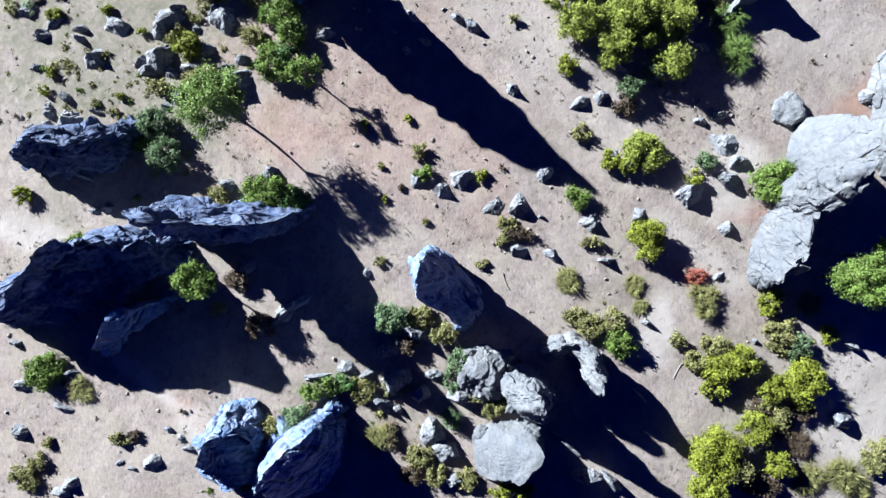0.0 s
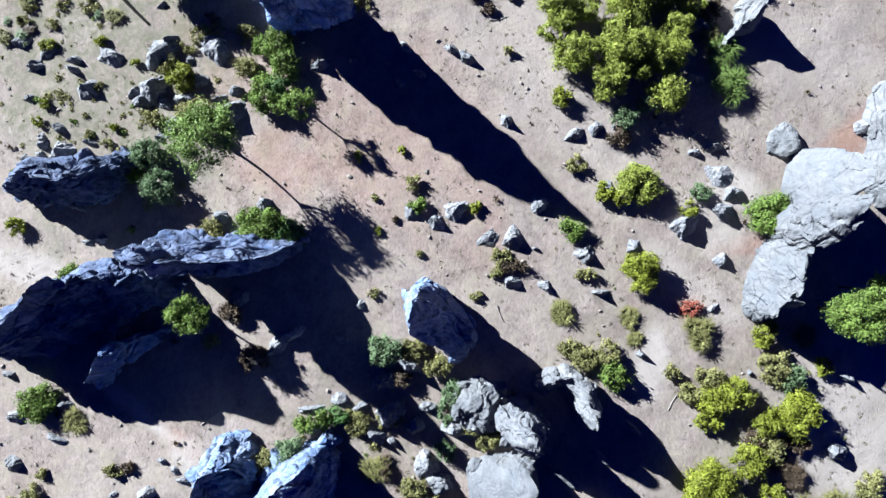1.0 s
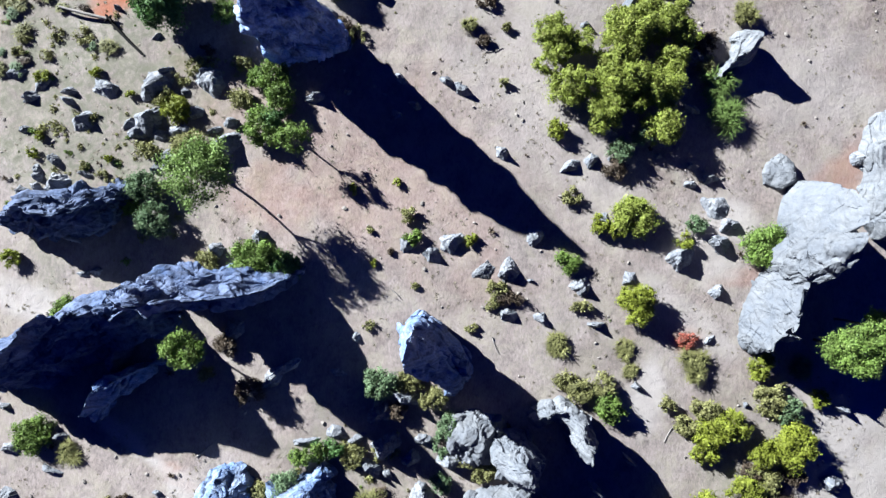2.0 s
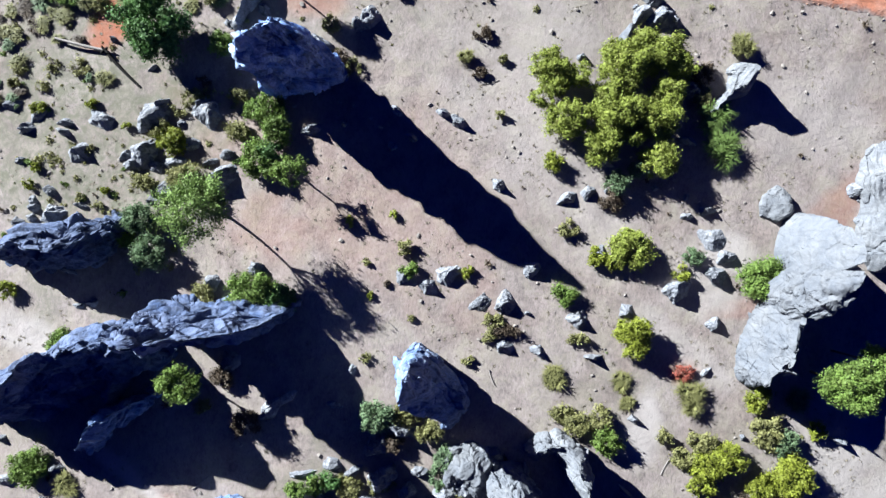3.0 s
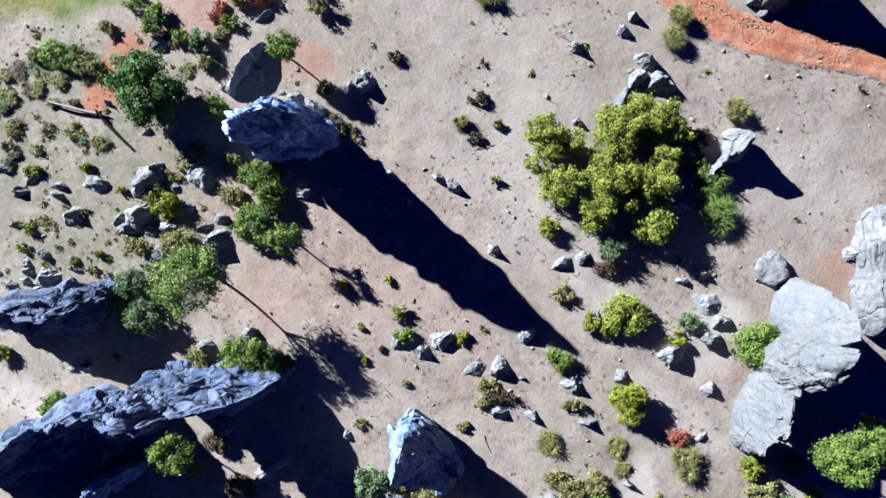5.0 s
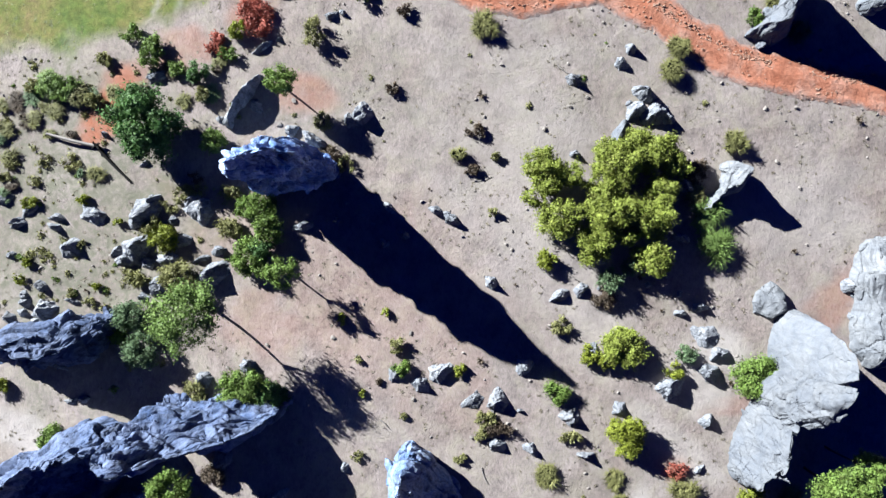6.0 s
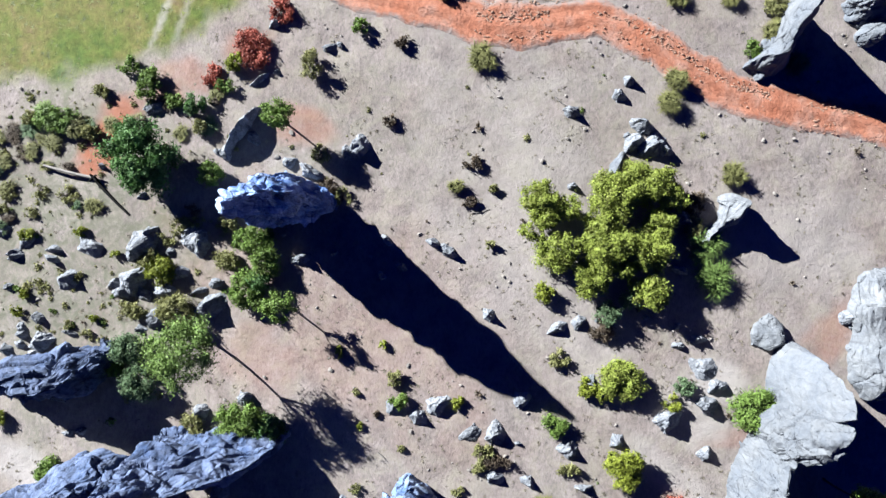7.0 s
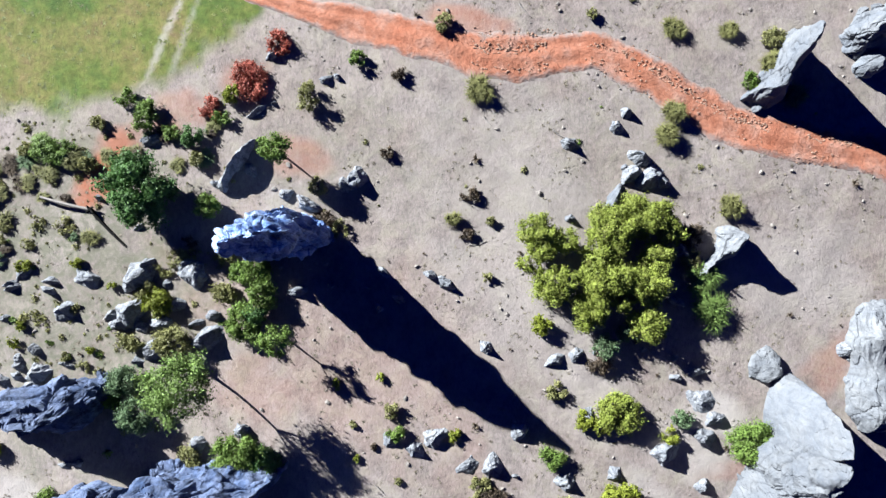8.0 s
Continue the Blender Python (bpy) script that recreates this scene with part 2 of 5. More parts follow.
# ---- ground: one sheet out to the horizon ----
# soft patches on it: x, y, half widths, turn in degrees, strength
RED = [(-17.4, 12.6, 5.5, 4.2, -20, 0.2), (-12.2, 37.7, 3.0, 2.1, 0, 0.42), (-33.6, 36.5, 2.4, 5.0, -38, 1.0), (-35.8, 32.9, 1.6, 1.0, 0, 1.0), (45.5, 15.6, 2.4, 5.1, -28, 0.36), (-32.5, 39.2, 2.4, 1.8, 0, 0.8), (33.1, 4.0, 2.4, 1.1, 10, 0.25), (5.7, 52.0, 4.2, 1.3, -10, 0.6), (-25.2, 42.9, 4.2, 1.6, -25, 0.35), (-27.8, -17.7, 2.4, 1.0, -38, 0.35), (-8.3, 18.0, 18.2, 9.7, -35, 0.14), (-27.0, 40.7, 1.8, 1.2, 0, 0.5), (27.6, -3.0, 1.8, 1.3, 0, 0.7), (-18.6, 45.9, 2.4, 2.4, 0, 0.4)]
SCRUB = [(-37.3, 22.9, 15.8, 15.8, 0, 1.0), (-37.3, 36.2, 10.3, 5.5, 0, 0.85), (-8.3, 36.2, 10.3, 7.3, 0, 0.35), (38.9, -19.5, 12.2, 9.8, 0, 0.55), (-8.2, -15.2, 7.3, 4.9, 0, 0.5), (9.9, 36.2, 20.0, 7.9, 0, 0.25), (19.3, -5.4, 7.3, 3.7, 30, 0.3), (5.9, -14.0, 4.9, 3.7, 0, 0.4)]
PALE = [(23.0, -9.1, 2.0, 4.6, -12, 0.85), (27.3, -0.6, 8.0, 1.7, -42, 0.5), (-46.2, 0.7, 5.8, 1.5, -28, 0.8), (-43.5, 0.5, 5.5, 1.7, -38, 0.8), (-31.5, -15.2, 6.7, 0.8, -38, 0.85), (-27.2, -18.9, 2.1, 1.6, -40, 0.8), (41.4, 24.1, 9.1, 6.1, 0, 0.35), (43.8, -17.1, 6.1, 10.4, 10, 0.8), (11.9, 27.3, 9.1, 19.5, 20, 0.3), (28.5, 6.8, 4.3, 3.1, 0, 0.5), (32.6, 10.0, 3.6, 2.6, -20, 0.75), (31.5, 5.0, 2.4, 1.6, 0, 0.6), (-27.2, 50.4, 0.4, 6.8, -24, 0.6), (-24.9, 50.7, 0.35, 4.6, -20, 0.4)]


def spots(x, y, rows):
    out = np.zeros_like(x)
    for cx, cy, rx, ry, turn, much in rows:
        c, s = math.cos(radians(turn)), math.sin(radians(turn))
        u, v = ((x - cx) * c + (y - cy) * s) / rx, (-(x - cx) * s + (y - cy) * c) / ry
        r = np.sqrt(u * u + v * v) + 0.35 * fbm(flat3(x / 3, y / 3), 3, 21)
        out = np.maximum(out, much * np.clip((1.25 - r) / 0.6, 0, 1))
    return out


def meadow_mask(x, y):
    """Green field beyond the upper left edge of the dry slope."""
    edge = np.interp(x, [-56.7, -44.6, -37.3, -32.5, -28.9, -24.6, -20.4, -17.4, -14.3, -12.5], [40.7, 41.5, 42.0, 43.2, 45.3, 47.2, 48.9, 50.7, 53.8, 58.0])
    return np.clip((y - edge + 1.6 * fbm(flat3(x / 3, y / 3), 3, 31)) / 2.2, 0, 1) * np.clip((-10.5 - x) / 3, 0, 1)


def axis_steps(lo, hi, step, reach):
    inner = np.arange(lo, hi + step, step)
    grow = step * np.cumsum(1.35 ** np.arange(1, 24))
    grow = grow[grow < reach]
    return np.concatenate([lo - grow[::-1], inner, inner[-1] + grow])


def build_ground():
    xs, ys = axis_steps(-62, 72, 0.5, 2600), axis_steps(-46, 76, 0.5, 2600)
    gx, gy = np.meshgrid(xs, ys)
    x, y = gx.ravel(), gy.ravel()
    v = np.stack([x, y, ground_z(x, y)], -1)
    n, k = len(xs), len(ys)
    i = (np.arange(k - 1)[:, None] * n + np.arange(n - 1)[None]).ravel()
    ob = part("ground", v, np.stack([i, i + 1, i + n + 1, i + n], -1), GROUND, smooth=True)
    for name, values in (("red", spots(x, y, RED)), ("pale", spots(x, y, PALE)), ("scrub", spots(x, y, SCRUB)), ("lush", meadow_mask(x, y))):
        ob.data.attributes.new(name, "FLOAT", "POINT").data.foreach_set("value", values.astype(np.float32))
    tagged(ob, "dry pinkish earth with sparse straw and a green meadow corner", "ground", kind="structure")


build_ground()

# centre line of the red track: x, y, half width
TRACK = [(-24.6, 58.0, 1.2), (-18.6, 55.9, 1.2), (-13.1, 53.6, 1.1), (-8.3, 52.2, 1.7), (-2.2, 50.7, 1.9), (3.8, 49.2, 2.0), (7.5, 48.1, 2.3), (11.1, 48.1, 2.4), (14.8, 48.6, 2.0), (19.0, 48.8, 1.9), (23.8, 46.9, 1.9), (28.1, 44.3, 2.0), (31.7, 42.2, 2.0), (36.0, 40.4, 2.0), (41.4, 39.2, 2.0), (46.3, 38.5, 2.1), (50.4, 37.8, 2.3), (58.4, 35.0, 3.0), (70.5, 30.1, 3.0)]


def smooth_line(rows, steps=14):
    p = np.array(rows, float)
    p = np.concatenate([[2 * p[0] - p[1]], p, [2 * p[-1] - p[-2]]])
    out = []
    for a, b, c, d in zip(p, p[1:], p[2:], p[3:]):
        for s in np.linspace(0, 1, steps, endpoint=False):
            out.append(0.5 * (2 * b + (c - a) * s + (2 * a - 5 * b + 4 * c - d) * s * s + (3 * b - a - 3 * c + d) * s**3))
    return np.array(out)


def build_road():
    line = smooth_line(TRACK)
    way = np.gradient(line[:, :2], axis=0)
    way /= np.linalg.norm(way, axis=1)[:, None]
    side = np.stack([-way[:, 1], way[:, 0]], -1)
    across = np.linspace(-1, 1, 25)
    w = line[:, 2]
    left = w * 1.15 * (1 + 0.14 * fbm(flat3(line[:, 0] / 2.2, line[:, 1] / 2.2), 4, 41))
    right = w * 1.15 * (1 + 0.14 * fbm(flat3(line[:, 0] / 2.2, line[:, 1] / 2.2, 7.0), 4, 42))
    off = np.where(across[None] > 0, across[None] * left[:, None], across[None] * right[:, None])
    xy = line[:, None, :2] + side[:, None] * off[..., None]
    x, y = xy[..., 0].ravel(), xy[..., 1].ravel()
    a = np.tile(across, len(line))
    rut = -0.05 * np.exp(-(((np.abs(a) - 0.42) / 0.14) ** 2)) + 0.05 * np.exp(-((a / 0.16) ** 2)) + 0.03 * np.exp(-(((np.abs(a) - 0.82) / 0.1) ** 2))
    z = ground_z(x, y) + 0.13 + rut + 0.03 * fbm(flat3(x * 1.3, y * 1.3), 4, 44) - 0.17 * np.clip((np.abs(a) - 0.7) / 0.3, 0, 1)
    k = len(across)
    i = (np.arange(len(line) - 1)[:, None] * k + np.arange(k - 1)[None]).ravel()
    ob = part("road", np.stack([x, y, z], -1), np.stack([i, i + 1, i + k + 1, i + k], -1), ROAD, smooth=True)
    ob.data.attributes.new("rim", "FLOAT", "POINT").data.foreach_set("value", np.abs(a).astype(np.float32))
    tagged(ob, "rutted red earth track with crumbled edges", "dirt road", kind="structure")
    return line


road_line = build_road()


# ---- rocks ----
def cells(p, seed=0):
    """Cellular noise: a random value for the nearest cell, and how near the crack between cells is."""
    i = np.floor(p).astype(np.int64)
    f1, f2, val = np.full(len(p), 9.0), np.full(len(p), 9.0), np.zeros(len(p))
    for dx in (-1, 0, 1):
        for dy in (-1, 0, 1):
            for dz in (-1, 0, 1):
                c = i + (dx, dy, dz)
                q = np.stack([lattice(c[:, 0], c[:, 1], c[:, 2], seed + n) for n in (1, 2, 3)], -1) * 0.45 + 0.5 + c
                d = np.linalg.norm(p - q, axis=1)
                closer = d < f1
                f2 = np.where(closer, f1, np.minimum(f2, d))
                val = np.where(closer, lattice(c[:, 0], c[:, 1], c[:, 2], seed + 9), val)
                f1 = np.where(closer, d, f1)
    return val, f2 - f1


ICO = bmesh.new()
bmesh.ops.create_icosphere(ICO, subdivisions=4, radius=1.0)
ICO_V = np.array([v.co[:] for v in ICO.verts])
ICO_F = np.array([[v.index for v in f.verts] for f in ICO.faces])
ICO.free()
ICO = bmesh.new()
bmesh.ops.create_icosphere(ICO, subdivisions=1, radius=1.0)
PEB_V = np.array([v.co[:] for v in ICO.verts])
PEB_F = np.array([[v.index for v in f.verts] for f in ICO.faces])
ICO.free()


def cut_block(seed, cuts=15):
    """A unit angular block with flat broken faces."""
    r = np.random.default_rng(1000 + seed)
    p = ICO_V.copy()
    for _ in range(cuts):
        n = r.normal(size=3)
        n[2] = abs(n[2]) * 0.7
        n /= np.linalg.norm(n)
        p -= np.maximum(p @ n - r.uniform(0.5, 0.8), 0)[:, None] * n
    p /= np.abs(p).max(0)
    p += (0.09 * fbm(p * 1.8, 3, seed) + 0.04 * ridged(p * 3.0, 4, seed + 5) - 0.07 * np.exp(-cells(p * 1.4, seed + 8)[1] / 0.08))[:, None] * ICO_V
    return p, r


def rock_mass(name, label, x, y, a, b, yaw, crest, lean=(0.0, 0.0), ridge=0.5, block=2.2, edge=0.7, rough=1.0, bed=1.0, tilt=0.0, along=1.0, jagged=1.0, facets=7, blocks=4, seed=1, nu=200, nv=100, stone=None):
    """A weathered limestone mass: half length a, half width b, crest heights along the length; its top is shifted by lean (in plan)."""
    rock = stone or LIMESTONE
    th = np.linspace(0, 2 * np.pi, nu, endpoint=False)
    v = np.linspace(0, 1, nv)
    ct, st = np.cos(th), np.sin(th)
    ex, ey = np.sign(ct) * np.abs(ct) ** 0.85, np.sign(st) * np.abs(st) ** 0.85
    cb = (1 - v**block) ** edge
    ca = (1 - ridge) * cb + ridge * (1 - 0.25 * v**2)
    lx, ly = a * ca[:, None] * ex[None], b * cb[:, None] * ey[None]
    lz = v[:, None] * np.interp(lx / a, np.linspace(-1, 1, len(crest)), crest)
    rel = lz / max(crest)
    lz = lz + tilt * ly * v[:, None] ** 3
    c, s = math.cos(radians(yaw)), math.sin(radians(yaw))
    lx, ly = lx + (lean[0] * c + lean[1] * s) * rel, ly + (-lean[0] * s + lean[1] * c) * rel
    p = np.stack([lx, ly, lz], -1).reshape(-1, 3)
    vv = np.repeat(v, nu)
    out = np.stack([np.broadcast_to(ct * b, lx.shape), np.broadcast_to(st * a, lx.shape), np.broadcast_to(0.4 * v[:, None] * b, lx.shape)], -1).reshape(-1, 3)
    out /= np.linalg.norm(out, axis=1)[:, None]
    # broad flat fracture faces
    cut, tall = np.random.default_rng(seed + 900), max(crest)
    shift = np.stack([rel.ravel() * (lean[0] * c + lean[1] * s), rel.ravel() * (-lean[0] * s + lean[1] * c), 0 * vv], -1)
    unit = (p - shift) / (a, b, tall)
    for _ in range(facets):
        n = cut.normal(size=3)
        n[2] = abs(n[2]) * 0.8
        n /= np.linalg.norm(n)
        unit -= np.maximum(unit @ n - np.quantile(unit @ n, cut.uniform(0.84, 0.97)), 0)[:, None] * n * np.clip(vv * 6, 0, 1)[:, None]
    p = unit * (a, b, tall) + shift
    size = min(a, b)
    dip = -0.2 * p[:, 0] + 0.9 * p[:, 1] - 0.38 * p[:, 2]
    px, py, pz = p[:, 0] / along, p[:, 1], p[:, 2]
    warp = 0.5 * np.stack([fbm(p / 2.2, 2, seed + k) for k in (71, 72, 73)], -1)
    big = fbm(p / (1.4 * size), 3, seed) * 0.24 * size
    shelf, crack = cells(np.stack([p[:, 0] / 4.2, dip / 1.5, p[:, 2] / 3.4], -1) + warp, seed)
    fine, split = cells(np.stack([px / 1.9, dip / 0.62, pz / 1.5], -1) + 1.6 * warp, seed + 5)
    flute = ridged(np.stack([px / 1.3, py / 1.3, pz / 6.0], -1) + 0.4 * warp, 4, seed + 11)
    beds = ridged(np.stack([p[:, 0] / 6.0, dip / 1.05, p[:, 2] / 6.0], -1) + 0.5 * warp, 4, seed + 23)
    grain = ridged(np.stack([px, py, pz], -1) * 1.1 + warp, 4, seed + 37) * 0.1
    scale = min(1.0, size / 2.2)
    relief = 0.34 * shelf - 0.45 * np.exp(-crack / 0.07) + 0.15 * fine - 0.13 * np.exp(-split / 0.08) + 0.17 * flute + 0.27 * bed * beds
    fade = np.clip((1 - vv) / 0.12, 0, 1)
    p = p + out * (rough * fade * (big + scale * relief + grain))[:, None]
    tops = np.stack([p[:, 0] / along, p[:, 1], 0 * vv], -1)
    jag = 0.07 * max(crest) * fbm(tops / (0.7 * size + 0.4), 3, seed + 51) + jagged * 0.42 * scale * ridged(tops / 1.3, 3, seed + 61) + 0.18 * scale * cells(tops / 2.2, seed + 66)[0]
    p[:, 2] += rough * vv**2.5 * np.clip(jag, -0.22 * max(crest), 0.12 * max(crest))
    p[:nu, 2] = -1.2
    i = (np.arange(nv - 1)[:, None] * nu + np.arange(nu)[None]).ravel()
    j = (np.arange(nv - 1)[:, None] * nu + (np.arange(nu)[None] + 1) % nu).ravel()
    ob = part(name, p, np.stack([i, j, j + nu, i + nu], -1), rock, smooth=True)
    ob.matrix_world = pose(x, y, gz(x, y), 0, 0, yaw)
    r = np.random.default_rng(seed + 400)
    for n in range(blocks):
        q, _ = cut_block(seed * 17 + n, 11)
        at = p[int(r.uniform(0.03, 0.5) * nv) * nu + r.integers(0, nu)]
        q = q * r.uniform(0.22, 0.42, 3) * size * [1.3, 1.0, 1.1]
        turn = r.uniform(0, 6.28)
        q = np.stack([q[:, 0] * math.cos(turn) - q[:, 1] * math.sin(turn), q[:, 0] * math.sin(turn) + q[:, 1] * math.cos(turn), q[:, 2]], -1)
        part("rock_block", q + at * [0.97, 0.97, 1], ICO_F, rock, ob)
    return tagged(ob, label, "rock")


def closed_curve(points, n):
    """A closed, slightly rounded line through a few corners, evenly stepped."""
    p = np.array(points, float)
    k = len(p)
    out = []
    for i in range(k):
        a, b, c, d = p[i - 1], p[i], p[(i + 1) % k], p[(i + 2) % k]
        for s in np.linspace(0, 1, 40, endpoint=False):
            bent = 0.5 * (2 * b + (c - a) * s + (2 * a - 5 * b + 4 * c - d) * s * s + (3 * b - a - 3 * c + d) * s**3)
            out.append(0.35 * bent + 0.65 * (b + (c - b) * s))
    out = np.array(out)
    run = np.concatenate([[0], np.cumsum(np.linalg.norm(np.roll(out, -1, 0) - out, axis=1))])
    out = np.concatenate([out, out[:1]])
    at = np.linspace(0, run[-1], n, endpoint=False)
    return np.stack([np.interp(at, run, out[:, 0]), np.interp(at, run, out[:, 1])], -1)


def crag(name, label, foot, crest, block=2.0, edge=0.8, strike=None, rough=1.0, flute=1.0, jagged=1.0, blocks=3, ragged=1.0, seed=1, nu=190, nv=80, stone=None):
    """A limestone crag that rises from a rounded foot line to a crest line of given heights. block, edge: how late and how roundly the
    flanks draw in towards the crest; strike: the way along which the rock is fluted and bedded."""
    rock = stone or LIMESTONE
    mid = np.mean(np.array(foot, float), axis=0)
    base = gz(*mid)
    ring = closed_curve(foot, nu) - mid
    if np.sum(ring[:, 0] * np.roll(ring[:, 1], -1) - np.roll(ring[:, 0], -1) * ring[:, 1]) < 0:
        ring = ring[::-1]
    top = smooth_line(crest, 20) - np.append(mid, 0)
    near = np.argmin(np.linalg.norm(ring[:, None] - top[None, :, :2], axis=2), axis=1).astype(float)
    w = max(3, nu // 24)
    near = np.convolve(np.concatenate([near[-w:], near, near[:w]]), np.ones(2 * w + 1) / (2 * w + 1), "valid")
    goal = np.stack([np.interp(near, np.arange(len(top)), top[:, k]) for k in range(3)], -1)
    v = np.linspace(0, 1, nv)
    c = ((1 - v**block) ** edge)[:, None, None]
    plan = goal[None, :, :2] + (ring[None] - goal[None, :, :2]) * c
    p = np.concatenate([plan, (v[:, None] * goal[None, :, 2])[..., None]], -1)
    du = np.roll(p, -1, 1) - np.roll(p, 1, 1)
    dv = np.gradient(p, axis=0)
    out = np.cross(du, dv).reshape(-1, 3)
    out /= np.linalg.norm(out, axis=1)[:, None] + 1e-6
    p, vv = p.reshape(-1, 3), np.repeat(v, nu)
    tall = max(row[2] for row in crest)
    size = min(np.ptp(ring[:, 0]), np.ptp(ring[:, 1]), 1.3 * tall) / 2
    f = np.array(strike if strike else (*(top[-1, :2] - top[0, :2]), 0.3 * (top[-1, 2] - top[0, 2])), float)
    f /= np.linalg.norm(f)
    g = np.cross(f, (0, 0, 1.0))
    g /= np.linalg.norm(g)
    h = np.cross(g, f)
    q = np.stack([p @ f, p @ g, p @ h], -1)
    warp = np.stack([fbm(p / 2.6, 2, seed + k) for k in (71, 72, 73)], -1)
    scale = min(1.0, size / 2.6)
    big = 0.16 * size * fbm(p / (1.3 * size), 3, seed)
    shelf, crack = cells(np.stack([q[:, 0] / 8.0, q[:, 1] / 1.9, q[:, 2] / 2.3], -1) + 0.3 * warp, seed)
    chip, split = cells(np.stack([q[:, 0] / 4.5, q[:, 1] / 0.8, q[:, 2] / 1.0], -1) + 0.4 * warp, seed + 5)
    beds = 0.0
    for step, deep, k in ((1.5, 0.62, 0.55), (0.62, 0.24, 0.8)):
        d = (q[:, 1] - 0.45 * q[:, 2]) / step + k * warp[:, 0] + 0.5 * fbm(np.stack([q[:, 0] / 9.0, q[:, 1] / 2.5, q[:, 2] / 2.5], -1), 2, seed + 11)
        d = d - np.floor(d)
        beds = beds + deep * np.where(d < 0.8, d / 0.8, (1 - d) / 0.2) * (0.6 + 0.4 * vnoise(p / 2.0, seed + 13))
    relief = flute * (beds - 0.4) + 0.28 * shelf - 0.28 * np.exp(-crack / 0.05) + 0.10 * chip - 0.10 * np.exp(-split / 0.07) + 0.04 * ridged(p * 1.1 + warp, 3, seed + 37)
    p = p + out * (rough * np.clip((1.02 - vv) / 0.1, 0, 1) * (big + scale * relief))[:, None]
    tops = np.stack([q[:, 0] / 5.0, q[:, 1] / 1.4, 0 * vv], -1)
    jag = 0.05 * tall * fbm(tops / (0.7 * size + 0.4), 3, seed + 51) + jagged * 0.3 * scale * ridged(tops, 3, seed + 61) + 0.25 * scale * cells(tops / 1.9, seed + 66)[0]
    p[:, 2] += rough * vv**2 * np.clip(jag, -0.2 * tall, 0.1 * tall)
    for k in (0, 1):
        p[:, k] += ragged * scale * (0.3 + 0.7 * vv**6) * (0.30 * fbm(p / 1.7, 3, seed + 81 + k, 0.6) + 0.22 * cells(p / 1.5 + 0.3 * warp, seed + 85 + k)[0])
    p[:nu, 2] = -1.2
    i = (np.arange(nv - 1)[:, None] * nu + np.arange(nu)[None]).ravel()
    j = (np.arange(nv - 1)[:, None] * nu + (np.arange(nu)[None] + 1) % nu).ravel()
    ob = part(name, p, np.stack([i, j, j + nu, i + nu], -1), rock)
    ob.matrix_world = pose(mid[0], mid[1], base)
    r = np.random.default_rng(seed + 400)
    for n in range(blocks):
        lump, _ = cut_block(seed * 17 + n, 11)
        at = p[int(r.uniform(0.02, 0.3) * nv) * nu + r.integers(0, nu)]
        lump = lump * r.uniform(0.14, 0.3, 3) * size * [1.3, 1.0, 1.1]
        turn = r.uniform(0, 6.28)
        lump = np.stack([lump[:, 0] * math.cos(turn) - lump[:, 1] * math.sin(turn), lump[:, 0] * math.sin(turn) + lump[:, 1] * math.cos(turn), lump[:, 2]], -1)
        part("rock_block", lump + at * [0.98, 0.98, 1], ICO_F, rock, ob)
    return tagged(ob, label, "rock")


def boulder(x, y, length, width, height, yaw, seed, peak=0.4, label="angular grey limestone boulder on dry grassy ground"):
    """A cracked, angular boulder; peak: how far it narrows to its top."""
    p, r = cut_block(seed)
    up = np.clip(p[:, 2], 0, 1)
    narrow = 1 - peak * up**0.8
    c, s = math.cos(radians(yaw)), math.sin(radians(yaw))
    tip = r.uniform(-0.18, 0.18, 2) + (-0.17 * c + 0.14 * s, 0.17 * s + 0.14 * c)
    p[:, 0], p[:, 1] = p[:, 0] * narrow + tip[0] * up, p[:, 1] * narrow + tip[1] * up
    p *= (length / 2, width / 2, 0.8 * height)
    p[:, 2] = np.maximum(p[:, 2], -0.3 * height)
    ob = part("boulder", p, ICO_F, BOULDER)
    ob.matrix_world = pose(x, y, gz(x, y) - 0.03, 0, 0, yaw)
    return tagged(ob, label, "boulder", "scattered boulders")


# ---- plants ----
def leaf_sprays(pos, out, size, r, long=1.7, loose=0.55):
    """Small pointed leaf sprays at pos, most of them facing outwards along out."""
    n = len(pos)
    out = out / (np.linalg.norm(out, axis=1)[:, None] + 1e-9)
    nor = out + r.normal(size=(n, 3)) * loose
    nor /= np.linalg.norm(nor, axis=1)[:, None] + 1e-9
    t = np.cross(nor, r.normal(size=(n, 3)))
    t /= np.linalg.norm(t, axis=1)[:, None] + 1e-9
    b = np.cross(nor, t)
    s = (size * r.uniform(0.5, 1.35, n))[:, None]
    v = np.stack([pos - t * s * 0.6 - b * s * long * 0.4, pos + t * s * 0.6 - b * s * long * 0.4, pos + b * s * long * 0.6], 1).reshape(-1, 3)
    i = np.arange(n)[:, None] * 3
    return v, np.concatenate([i, i + 1, i + 2], 1)


def limb_path(start, end, r, bend=0.12, n=6):
    s = np.linspace(0, 1, n)[:, None]
    start, end = np.asarray(start, float), np.asarray(end, float)
    mid = r.normal(size=3) * bend * np.linalg.norm(end - start)
    return start + (end - start) * s + mid * (s * (1 - s) * 4) * [[1, 1, 0.3]]


PLANT_GROUP = {"yel": "yellow-green shrubs", "lim": "pine stand", "oak": "light green trees", "grn": "green shrubs", "drk": "dark green bushes", "gry": "grey-green shrubs", "oli": "olive shrubs", "brn": "withered shrubs", "red": "rust-red shrubs"}


